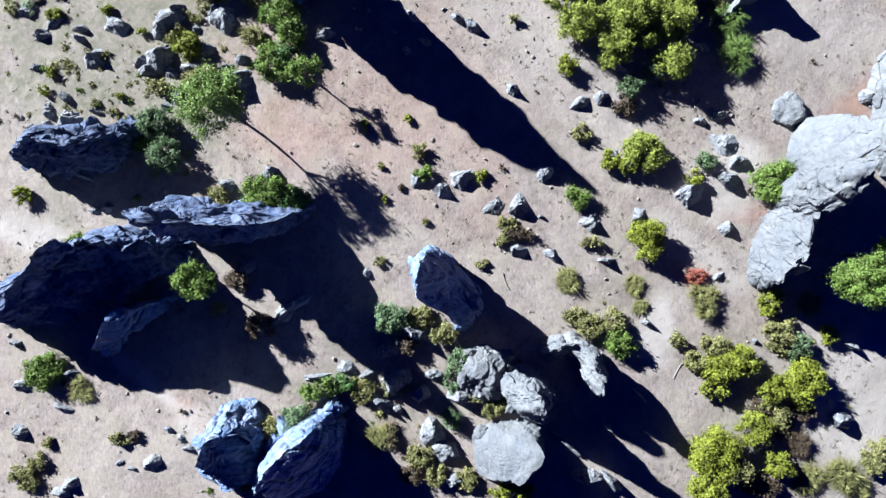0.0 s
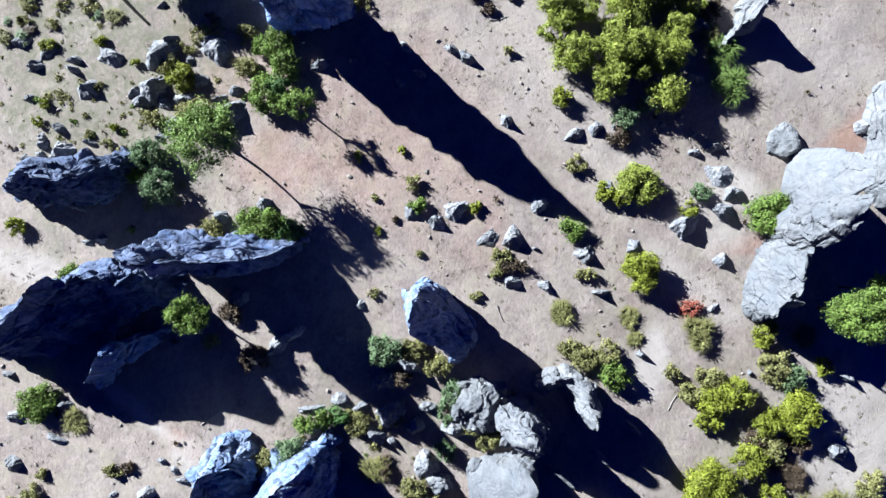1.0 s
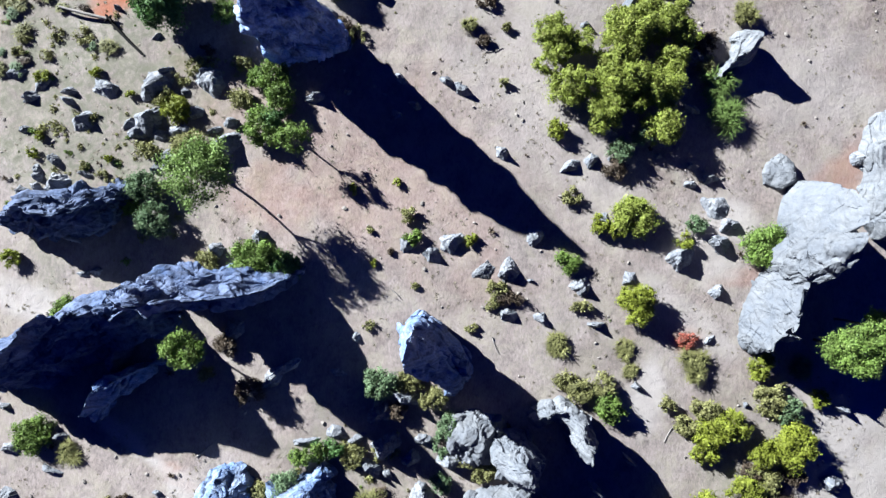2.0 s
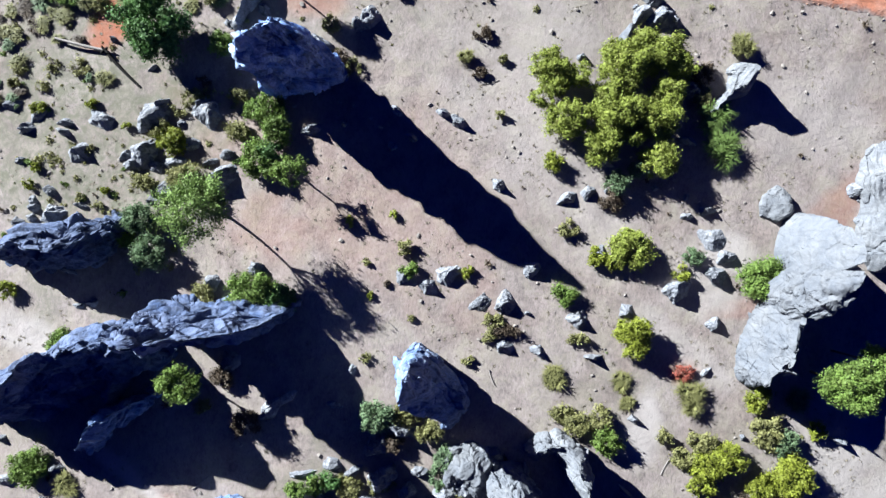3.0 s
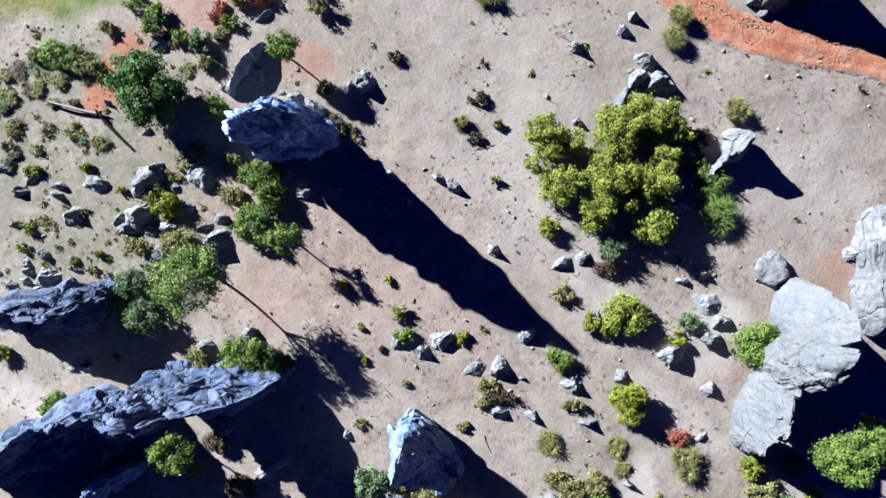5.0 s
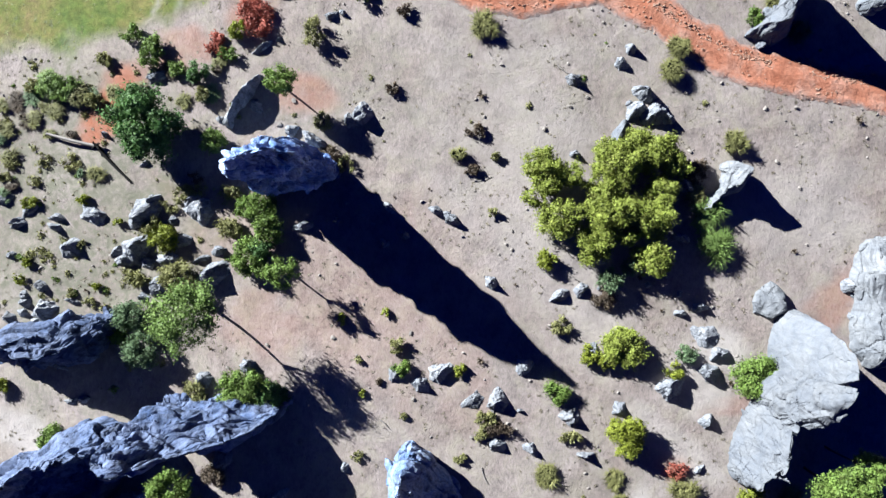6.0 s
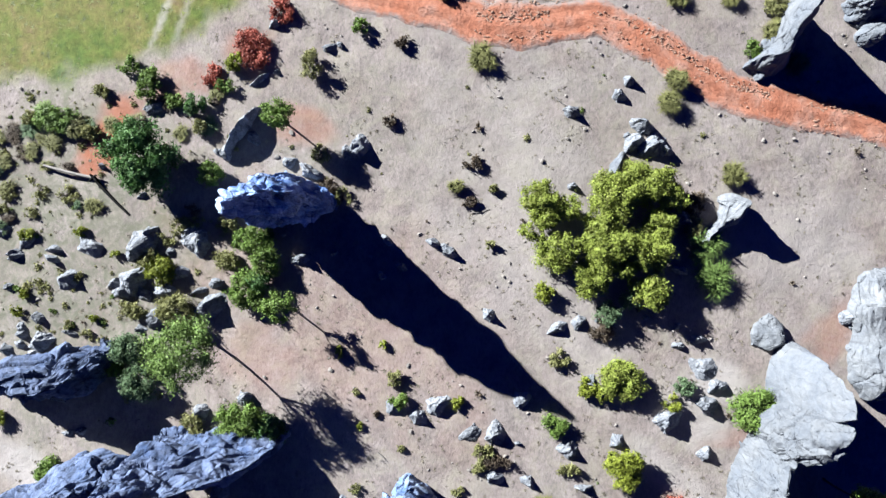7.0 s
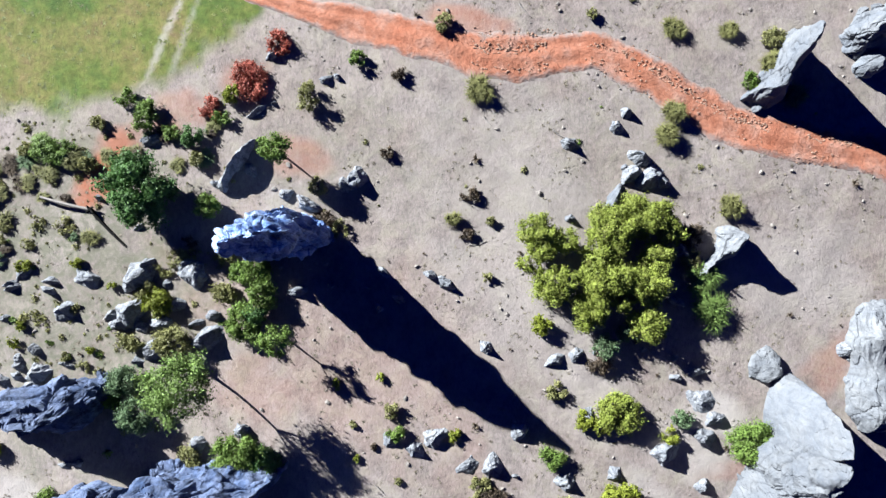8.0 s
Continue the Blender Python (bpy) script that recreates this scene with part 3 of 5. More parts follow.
def bush(name, label, x, y, rx, ry, height, kind, seed, turn=0.0, low=0.0, leaf=0.115, dense=0.9, gap=0.0, stem=0.06, category="shrub"):
    """A woody plant: trunk and limbs, and a crown of clumps of small leaves. low: where the crown begins."""
    r = np.random.default_rng(5000 + seed)
    root = tagged(new(name), label, category, PLANT_GROUP[kind])
    root.empty_display_size = 0.2
    height *= 1.0 if low > 0 or category == "tree" else 0.76
    rz = (height - low) / 2 if low > 0 else height * 0.62
    cz = height - rz
    n = int(np.clip(8 + 9 * rx * ry, 11, 80))
    d = r.normal(size=(n, 3))
    d[:, 2] = np.abs(d[:, 2]) * 0.9 - (0.55 if low > 0 else 0.2)
    d /= np.linalg.norm(d, axis=1)[:, None]
    bulge = 1 + 0.2 * vnoise(d * 1.7 + seed, seed)
    cen = d * (bulge * r.uniform(0.45, 0.88, n))[:, None] * [rx, ry, rz] + [0, 0, cz]
    cr = r.uniform(0.10, 0.30, n) * min(rx, ry, 3.2) + 0.1
    cen[:, 2] = np.maximum(cen[:, 2], cr * 0.4)
    keep = r.random(n) >= gap
    keep[:4] = True
    pos, nor = [], []
    for c, q in zip(cen[keep], cr[keep]):
        k = int(dense * 3.0 * 4 * q * q / (leaf * leaf) + 12)
        e = r.normal(size=(k, 3))
        e[:, 2] += 0.3
        e /= np.linalg.norm(e, axis=1)[:, None]
        shape = 1 + 0.8 * vnoise(e * 2.4 + c, seed)
        pos.append(c + e * (q * shape * r.uniform(0.5, 1.2, k))[:, None] * [1, 1, 0.85])
        nor.append(e)
    pos, nor = np.concatenate(pos), np.concatenate(nor)
    ok = pos[:, 2] > 0.03
    v, f = leaf_sprays(pos[ok], nor[ok], leaf, r)
    part("crown", v, f, LEAF[kind], root)
    fork = np.array([0, 0, max(low * 0.85, cz * 0.35)])
    trunk = limb_path((0, 0, -0.15), fork, r, 0.05)
    v, f = tube(trunk, np.linspace(stem * 1.25, stem * 0.8, 6))
    wood = [(v, f)]
    for c in cen[keep][:9]:
        v, f = tube(limb_path(fork, c, r), np.linspace(stem * 0.6, stem * 0.15, 6), 5)
        wood.append((v, f))
    v, f = joined(wood[:1])
    stock = part("trunk", v, f, BARK, root, smooth=True)
    for v, f in wood[1:5]:
        part("limb", v, f, BARK, stock, smooth=True)
    v, f = joined(wood[5:])
    part("twig_frame", v, f, BARK, root, smooth=True)
    root.matrix_world = pose(x, y, gz(x, y), 0, 0, turn)
    return root


def blade_fan(n, radius, height, r, width=0.035, lie=0.75):
    """Long thin blades that spring from one foot and bend outwards: vertices and triangles."""
    a = r.uniform(0, 2 * np.pi, n)
    reach = radius * r.uniform(0.35, 1.0, n)
    foot = np.stack([np.cos(a), np.sin(a), 0 * a], -1) * (reach * 0.22 * r.random(n))[:, None]
    h = height * r.uniform(0.45, 1.0, n)
    out = np.stack([np.cos(a), np.sin(a)], -1)
    mid = foot + np.stack([out[:, 0] * reach * 0.45, out[:, 1] * reach * 0.45, h * 0.8], -1)
    tip = foot + np.stack([out[:, 0] * reach, out[:, 1] * reach, h * lie], -1)
    side = np.stack([-out[:, 1], out[:, 0], 0 * a], -1) * (width * r.uniform(0.6, 1.4, n))[:, None]
    v = np.stack([foot - side, foot + side, mid + side, mid - side, tip], 1).reshape(-1, 3)
    i = np.arange(n)[:, None] * 5
    f = np.concatenate([np.concatenate([i, i + 1, i + 2], 1), np.concatenate([i, i + 2, i + 3], 1), np.concatenate([i + 3, i + 2, i + 4], 1)])
    return v, f


def tussock(name, label, x, y, radius, height, kind, seed, stretch=1.0, turn=0.0):
    """A tall wiry tuft: stems, a skirt of blades and some leaves."""
    r = np.random.default_rng(9000 + seed)
    root = tagged(new(name), label, "grass clump", "wiry grass clumps")
    root.empty_display_size = 0.2
    pieces = []
    for _ in range(int(3 + 5 * radius)):
        v, f = blade_fan(90, radius * r.uniform(0.5, 0.9), height * r.uniform(0.6, 1.0), r)
        pieces.append((v + np.append(r.uniform(-0.55, 0.55, 2) * radius, 0) * [stretch, 1, 1], f))
    v, f = joined(pieces)
    part("foliage", v, f, LEAF[kind], root)
    v, f = blade_fan(140, radius * 1.1, height * 0.4, r, lie=0.3)
    part("dry_skirt", v * [stretch, 1, 1], f, STRAW, root)
    root.matrix_world = pose(x, y, gz(x, y), 0, 0, turn)
    return root


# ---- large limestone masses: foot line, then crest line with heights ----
# pillar and shoulder: the blue of their shaded faces comes from the colour
crag("limestone_pillar", "tall fluted limestone pillar tinted shade-blue with a white top", [(-17.9, 28.2), (-16.9, 30.3), (-13.8, 31.5), (-11.2, 31.2), (-9.2, 29.8), (-9.3, 28.4), (-11.8, 27.2), (-15.6, 26.6), (-17.2, 27.0)], [(-16.4, 28.0, 12.6), (-15.0, 28.4, 14.0), (-13.4, 28.7, 15.2), (-12.0, 28.9, 15.2), (-10.8, 29.0, 10.4), (-9.8, 28.9, 4.0)], block=2.6, edge=0.8, strike=(0.7, -0.4, -0.6), flute=1.7, seed=3, nu=254, nv=112, stone=PILLAR_ROCK, ragged=0.4, rough=0.9)
crag("limestone_outcrop", "low rock shoulder tinted shade-blue against the tall pillar", [(-11.8, 29.0), (-10.8, 30.5), (-9.2, 30.2), (-8.6, 29.0), (-9.4, 27.9), (-11.3, 27.8)], [(-11.0, 29.2, 7.6), (-10.0, 29.2, 6.4), (-9.3, 28.9, 4.0)], block=2.2, seed=4, blocks=2, nu=136, nv=56, stone=PILLAR_ROCK, ragged=0.4)
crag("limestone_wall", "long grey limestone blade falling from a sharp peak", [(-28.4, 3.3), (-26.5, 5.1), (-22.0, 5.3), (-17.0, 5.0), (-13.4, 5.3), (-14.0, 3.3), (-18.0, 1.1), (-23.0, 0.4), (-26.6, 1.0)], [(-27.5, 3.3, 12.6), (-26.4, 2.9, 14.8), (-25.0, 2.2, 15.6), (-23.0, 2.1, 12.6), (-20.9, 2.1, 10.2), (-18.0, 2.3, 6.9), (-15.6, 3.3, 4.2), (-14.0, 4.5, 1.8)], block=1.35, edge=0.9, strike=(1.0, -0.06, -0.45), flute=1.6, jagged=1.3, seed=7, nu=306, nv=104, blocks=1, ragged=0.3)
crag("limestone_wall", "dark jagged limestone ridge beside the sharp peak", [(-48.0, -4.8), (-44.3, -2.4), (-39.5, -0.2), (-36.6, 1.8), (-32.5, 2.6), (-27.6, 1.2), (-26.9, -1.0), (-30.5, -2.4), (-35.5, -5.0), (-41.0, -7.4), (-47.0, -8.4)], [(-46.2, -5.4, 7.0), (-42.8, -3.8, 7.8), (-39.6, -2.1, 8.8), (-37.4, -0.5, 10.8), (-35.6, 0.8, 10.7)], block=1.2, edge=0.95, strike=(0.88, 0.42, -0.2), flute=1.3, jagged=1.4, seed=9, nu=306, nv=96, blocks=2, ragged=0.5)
crag("limestone_fin", "thin leaning limestone fin standing in deep shade", [(-37.2, -10.5), (-35.7, -7.9), (-32.5, -5.2), (-29.2, -4.7), (-29.8, -6.6), (-33.0, -9.2), (-35.6, -11.4)], [(-36.3, -10.3, 3.6), (-35.0, -8.8, 5.0), (-33.6, -7.3, 6.3), (-31.5, -6.0, 4.2), (-29.9, -5.4, 2.2)], block=1.4, edge=0.9, seed=12, blocks=2, nu=170, nv=64, ragged=0.4, stone=SHADE_BLUE_ROCK)
crag("limestone_wall", "grey limestone ridge with a ragged pale crest", [(-45.6, 10.3), (-42.5, 13.0), (-38.5, 13.2), (-35.0, 13.9), (-32.5, 14.6), (-32.3, 12.6), (-33.8, 9.7), (-37.5, 7.9), (-42.0, 8.2), (-45.2, 8.9)], [(-44.6, 10.0, 4.5), (-42.0, 10.9, 6.2), (-39.6, 10.7, 8.0), (-37.2, 10.2, 8.4), (-35.4, 10.8, 6.2), (-34.0, 12.0, 4.0), (-33.0, 13.6, 1.8)], block=1.6, edge=0.85, flute=1.3, jagged=1.5, seed=15, nu=254, nv=88, ragged=0.6)
crag("limestone_outcrop", "broad limestone block tinted shade-blue with a peaked crest", [(-3.0, -2.2), (-2.4, -0.1), (-0.8, 0.6), (2.2, -1.8), (4.5, -4.2), (4.6, -6.6), (2.8, -8.7), (0.4, -7.4), (-1.6, -6.0), (-2.9, -4.4)], [(-2.3, -4.4, 9.0), (-2.4, -2.8, 12.3), (-2.1, -1.4, 13.0), (-1.5, -0.3, 8.6)], block=1.1, edge=1.0, strike=(0.62, -0.6, -0.5), flute=0.7, rough=0.6, seed=18, nu=220, nv=88, stone=SHADE_BLUE_ROCK, ragged=0.5)
crag("limestone_outcrop", "pale jagged limestone crag with dark clefts", [(-26.2, -22.5), (-25.0, -18.5), (-22.5, -15.9), (-19.8, -17.0), (-18.2, -19.8), (-18.8, -23.5), (-22.0, -26.0), (-25.5, -25.5)], [(-24.6, -21.8, 5.2), (-23.3, -19.0, 7.4), (-22.0, -18.2, 7.4), (-20.7, -18.4, 5.8), (-19.4, -19.8, 4.6)], block=1.2, edge=0.95, flute=0.9, jagged=1.6, seed=21, nu=220, nv=88, blocks=9, stone=SHADE_BLUE_ROCK, ragged=0.8, rough=0.85)
crag("limestone_outcrop", "smooth-faced limestone crag with a white edge", [(-11.2, -16.6), (-13.6, -16.7), (-16.6, -18.6), (-19.6, -21.8), (-20.8, -25.0), (-17.5, -26.8), (-13.0, -26.0), (-10.7, -22.4), (-10.2, -18.6)], [(-12.2, -17.4, 4.4), (-13.0, -18.2, 7.0), (-14.6, -19.2, 7.8), (-16.2, -20.6, 7.2), (-18.0, -22.6, 6.0), (-19.0, -24.6, 5.0)], block=1.1, edge=1.0, flute=0.5, rough=0.7, seed=24, nu=238, nv=88, stone=SHADE_BLUE_ROCK, ragged=0.5)
crag("limestone_slab", "white smooth limestone slab lit by the sun", [(3.0, -20.2), (4.8, -18.8), (8.0, -18.2), (10.4, -18.6), (10.9, -20.8), (10.0, -23.0), (7.0, -24.8), (3.6, -24.2)], [(9.4, -19.2, 4.4), (9.9, -20.6, 5.4), (9.2, -22.2, 5.2), (7.4, -23.6, 4.2)], block=1.3, edge=0.8, strike=(0.25, -1.0, 0.2), rough=0.16, flute=1.4, seed=27, blocks=2, stone=PALE_ROCK)
crag("limestone_outcrop", "white pitted limestone knob in a rock cluster", [(6.0, -13.2), (7.5, -12.3), (9.8, -12.4), (11.4, -14.5), (11.7, -17.0), (10.0, -18.4), (7.6, -17.4), (6.4, -15.6)], [(7.3, -14.0, 5.6), (8.6, -13.9, 7.6), (9.4, -14.6, 8.4), (9.7, -15.8, 7.2), (10.1, -17.0, 5.4)], block=1.8, edge=0.8, rough=0.9, flute=0.7, jagged=1.5, seed=30, blocks=3, nu=170, nv=72, stone=PALE_ROCK)
crag("limestone_fin", "curved pale limestone fin with a long shadow", [(10.1, -10.9), (11.5, -9.2), (14.0, -9.0), (16.0, -10.2), (16.8, -12.2), (17.0, -15.0), (15.2, -15.2), (14.2, -12.6), (13.3, -11.6), (11.5, -11.6)], [(10.9, -10.6, 3.0), (12.3, -10.2, 3.8), (13.8, -10.1, 4.4), (14.9, -10.9, 5.2), (15.4, -12.2, 6.2), (15.8, -13.5, 6.3), (16.0, -14.4, 5.4)], block=2.0, edge=0.8, rough=0.8, flute=0.8, seed=33, blocks=2, nu=204, nv=64, stone=WHITE_ROCK)
rock_mass("limestone_outcrop", "rough grey limestone hump in a rock cluster", 4.8, -13.2, 2.6, 2.9, 40, (2, 2.8, 3.2, 2.8, 1.5), ridge=0.3, seed=36, rough=0.4, blocks=9, facets=16, jagged=1.2, stone=PALE_ROCK)
rock_mass("limestone_outcrop", "thin pale limestone rib behind the pines", 20.8, 32.4, 2.4, 0.5, 62, (0.6, 0.9, 1.0, 0.9, 0.7), ridge=0.8, block=1.6, seed=54, rough=0.8, blocks=3, facets=4, stone=PALE_ROCK)
crag("limestone_crag", "large white limestone crag above the red track", [(34.7, 43.6), (36.2, 45.1), (37.6, 46.6), (39.0, 49.4), (40.3, 51.2), (41.3, 49.4), (40.6, 46.6), (39.6, 43.9), (37.4, 42.6)], [(35.3, 44.0, 1.3), (36.7, 44.4, 2.4), (38.0, 44.9, 3.3), (38.5, 46.6, 5.0), (39.2, 48.0, 7.0), (39.6, 49.4, 7.2)], block=1.3, edge=0.85, rough=0.4, flute=0.9, seed=57, nu=238, nv=88, stone=PALE_ROCK, ragged=0.5)
crag("limestone_outcrop", "white limestone block beyond the track", [(46.0, 50.8), (47.6, 53.0), (51.0, 54.5), (54.0, 53.0), (53.0, 50.0), (50.0, 49.0), (47.6, 48.6)], [(47.4, 50.4, 3.6), (49.0, 51.2, 4.6), (51.0, 52.2, 4.8)], block=1.8, rough=0.7, seed=60, blocks=2, nu=152, nv=64, stone=PALE_ROCK)
crag("limestone_outcrop", "small white limestone block beyond the track", [(47.4, 47.2), (48.2, 48.8), (50.0, 49.0), (50.6, 47.4), (49.4, 46.0), (48.0, 46.0)], [(48.4, 47.4, 1.8), (49.4, 47.5, 2.2)], block=2.4, rough=0.7, seed=61, blocks=0, nu=102, nv=40, stone=PALE_ROCK)
crag("limestone_fin", "thin ragged limestone fin round a dark hollow", [(-16.9, 39.5), (-18.3, 38.7), (-19.9, 36.8), (-21.1, 34.4), (-20.5, 33.8), (-19.4, 35.6), (-18.0, 37.2)], [(-17.4, 39.0, 1.1), (-18.5, 37.9, 1.7), (-19.7, 36.3, 1.7), (-20.6, 34.7, 0.9)], block=1.8, rough=0.8, ragged=1.2, jagged=2.0, seed=64, blocks=3, nu=150, nv=50, stone=BOULDER)
crag("limestone_massif", "tilted white limestone slab rising to a sheer edge", [(38.0, 12.5), (39.0, 14.2), (40.5, 14.2), (41.2, 11.0), (40.8, 7.8), (39.2, 7.0), (37.5, 7.6), (37.3, 10.2)], [(39.5, 13.2, 6.6), (39.1, 11.8, 10.6), (38.8, 10.2, 12.2), (38.5, 8.8, 12.4)], block=1.2, edge=0.9, strike=(0.5, -0.75, 0.2), rough=0.1, flute=0.9, seed=39, nu=288, nv=120, blocks=3, stone=PALE_ROCK, ragged=1.0)
crag("limestone_outcrop", "folded white limestone ledges on the massif's edge", [(36.0, 3.6), (35.4, 5.6), (36.8, 8.2), (39.2, 9.4), (40.6, 8.2), (39.4, 5.2), (37.8, 3.2)], [(36.2, 4.8, 7.2), (37.0, 5.4, 9.8), (37.9, 6.5, 11.0), (39.2, 8.2, 11.4)], block=3.2, edge=0.7, strike=(0.62, 0.75, 0.2), rough=0.8, flute=1.2, jagged=2.0, seed=41, nu=186, nv=96, blocks=2, stone=PALE_ROCK, ragged=0.8)
crag("limestone_wall", "white limestone spur with grooved dark flank", [(35.8, 4.6), (34.2, 1.9), (33.1, -1.2), (33.1, -3.3), (34.1, -4.4), (35.8, -3.4), (37.2, 0.2), (37.6, 3.8)], [(36.6, 4.0, 6.8), (36.1, 1.8, 6.8), (35.6, -0.2, 6.6), (35.0, -1.9, 6.2), (34.0, -3.2, 5.0)], block=1.4, edge=0.85, strike=(0.6, -0.5, -0.6), rough=0.3, flute=1.2, jagged=1.4, seed=42, nu=254, nv=96, blocks=4, stone=PALE_ROCK, ragged=1.6)
crag("limestone_fin", "detached white limestone tooth before the spur", [(34.6, -1.3), (35.6, -0.8), (36.9, -1.4), (36.7, -2.8), (35.2, -2.7)], [(35.4, -1.6, 6.8), (36.1, -1.9, 7.2)], block=2.6, rough=1.0, seed=43, nu=102, nv=64, blocks=0, stone=PALE_ROCK)
crag("limestone_outcrop", "white limestone knob beside reddish soil", [(35.7, 13.9), (35.9, 16.0), (37.7, 17.3), (39.2, 16.2), (39.3, 14.2), (37.6, 13.2)], [(36.9, 15.3, 0.8), (38.2, 15.3, 1.2), (38.4, 14.5, 1.2)], block=3.4, rough=0.8, seed=46, nu=152, nv=48, blocks=2, stone=WHITE_ROCK, ragged=1.6)
crag("limestone_outcrop", "white rounded limestone outcrop above red soil", [(46.6, 17.4), (47.2, 19.6), (48.6, 22.0), (51.5, 21.8), (53.0, 15.0), (52.5, 8.4), (48.2, 7.8), (46.9, 9.6), (46.4, 12.4), (46.9, 15.0)], [(48.8, 20.4, 1.6), (49.0, 18.5, 2.7), (48.6, 16.0, 2.2), (49.0, 13.5, 2.8), (49.2, 10.5, 3.2)], block=2.4, edge=0.7, rough=0.4, jagged=1.2, seed=48, nu=238, nv=64, blocks=5, stone=WHITE_ROCK)
crag("limestone_fin", "pale hooked limestone fin with a long curved shadow", [(29.8, 24.6), (30.3, 26.0), (31.6, 27.2), (32.1, 28.6), (32.0, 29.8), (33.0, 30.2), (34.4, 29.6), (34.7, 28.4), (33.9, 27.0), (32.2, 26.2), (30.7, 24.8)], [(30.0, 25.0, 1.3), (31.1, 26.1, 1.6), (32.4, 27.0, 2.1), (33.4, 27.8, 3.1), (33.8, 28.6, 3.4), (33.4, 29.1, 3.2), (32.9, 29.4, 2.6)], block=2.0, edge=0.75, rough=0.4, seed=68, nu=186, nv=64, blocks=1, stone=WHITE_ROCK)

# ---- boulders: x, y, length, width, height, turn, seed ----
boulder(-28.51, 39.39, 3.18, 1.66, 1.38, 20, 1, 0.45)
boulder(-41.35, 16.60, 1.66, 2.07, 1.49, 80, 2, 0.45)
boulder(-41.27, 14.04, 3.59, 2.76, 1.84, 30, 3, 0.4, "white limestone boulder among low scrub")
boulder(-43.51, 15.67, 1.52, 1.39, 1.03, 0, 4, 0.45)
boulder(-43.75, 13.74, 1.52, 1.25, 1.03, 0, 5, 0.45)
boulder(-38.12, 15.08, 0.97, 2.22, 1.15, 80, 6, 0.45)
boulder(-28.05, 16.63, 3.72, 2.90, 1.95, 30, 7, 0.45)
boulder(-30.16, 15.54, 1.80, 1.53, 0.92, 0, 8, 0.45)
boulder(-38.27, 20.76, 3.04, 3.17, 1.84, 60, 9, 0.6, "pointed grey limestone boulder on dry ground")
boulder(-39.63, 24.23, 1.11, 2.49, 1.15, 80, 10, 0.45)
boulder(-35.68, 24.48, 3.87, 2.62, 1.61, -30, 11, 0.45)
boulder(-42.87, 24.95, 2.91, 1.25, 0.92, 25, 12, 0.45)
boulder(-44.38, 23.80, 2.08, 1.25, 0.92, 20, 13, 0.45)
boulder(-29.78, 24.74, 5.76, 3.84, 2.99, 30, 14, 0.3, "dark fissured limestone boulder among scrub")
boulder(-23.94, 25.03, 4.13, 3.99, 2.18, 10, 15, 0.45)
boulder(-26.78, 23.80, 1.53, 1.39, 0.92, 0, 16, 0.45)
boulder(-30.78, 20.80, 5.77, 3.43, 2.76, 35, 17, 0.4, "dark fissured limestone boulder among scrub")
boulder(-29.69, 19.29, 2.08, 1.52, 1.15, -20, 18, 0.45)
boulder(-23.57, 19.77, 2.77, 0.97, 1.03, 20, 19, 0.45)
boulder(-22.37, 18.03, 5.23, 3.17, 2.30, 10, 20, 0.45)
boulder(-27.25, 19.44, 2.35, 3.59, 1.72, 75, 21, 0.45)
boulder(-29.96, 30.01, 1.80, 0.83, 0.69, 35, 22, 0.45)
boulder(-34.37, 33.21, 1.04, 1.04, 0.92, 0, 23, 0.45)
boulder(-36.62, 4.48, 1.80, 1.25, 1.15, 10, 24, 0.45)
boulder(-18.65, 8.17, 2.48, 2.07, 1.84, 30, 25, 0.45)
boulder(-23.48, 6.58, 3.18, 2.49, 1.61, 20, 26, 0.3, "pale rounded limestone boulder beside shrubs")
boulder(-11.40, 32.38, 3.44, 1.65, 2.53, -30, 27, 0.45)
boulder(-13.90, 33.43, 1.80, 1.52, 1.38, 0, 28, 0.45)
boulder(-6.45, 35.02, 3.17, 2.75, 2.30, 30, 29, 0.45)
boulder(-7.45, 34.33, 2.07, 2.07, 1.61, 10, 30, 0.45)
boulder(1.68, 24.83, 1.52, 2.08, 1.26, 60, 31, 0.45)
boulder(3.24, 23.87, 2.49, 1.80, 1.38, -20, 32, 0.45)
boulder(16.56, 38.82, 1.79, 3.04, 1.84, 70, 33, 0.7, "narrow pointed limestone boulder on bare ground")
boulder(22.50, 42.28, 1.66, 1.52, 1.26, 40, 34, 0.45)
boulder(21.41, 40.72, 1.80, 1.66, 1.26, 20, 35, 0.45)
boulder(16.47, 30.85, 1.24, 1.80, 1.38, 60, 36, 0.7)
boulder(-9.65, 45.85, 2.08, 1.11, 1.03, 10, 37, 0.45)
boulder(-8.45, 46.05, 0.97, 0.97, 0.92, 0, 38, 0.45)
boulder(-15.42, 48.37, 2.08, 1.38, 1.15, 30, 39, 0.45)
boulder(-16.97, 42.44, 3.19, 0.97, 0.80, 35, 40, 0.45)
boulder(-15.17, 43.17, 1.11, 0.83, 0.69, 30, 41, 0.45)
boulder(7.56, 17.22, 1.79, 2.07, 1.72, 50, 42, 0.5)
boulder(10.92, 8.03, 2.35, 2.21, 1.72, 10, 43, 0.45)
boulder(-0.01, 6.37, 2.63, 2.21, 1.38, -10, 44, 0.5)
boulder(1.92, 7.43, 3.17, 2.76, 1.72, 40, 45, 0.55)
boulder(-2.78, 7.37, 2.35, 1.94, 1.15, 40, 46, 0.45)
boulder(8.04, 4.45, 3.59, 2.76, 1.84, 60, 47, 0.5)
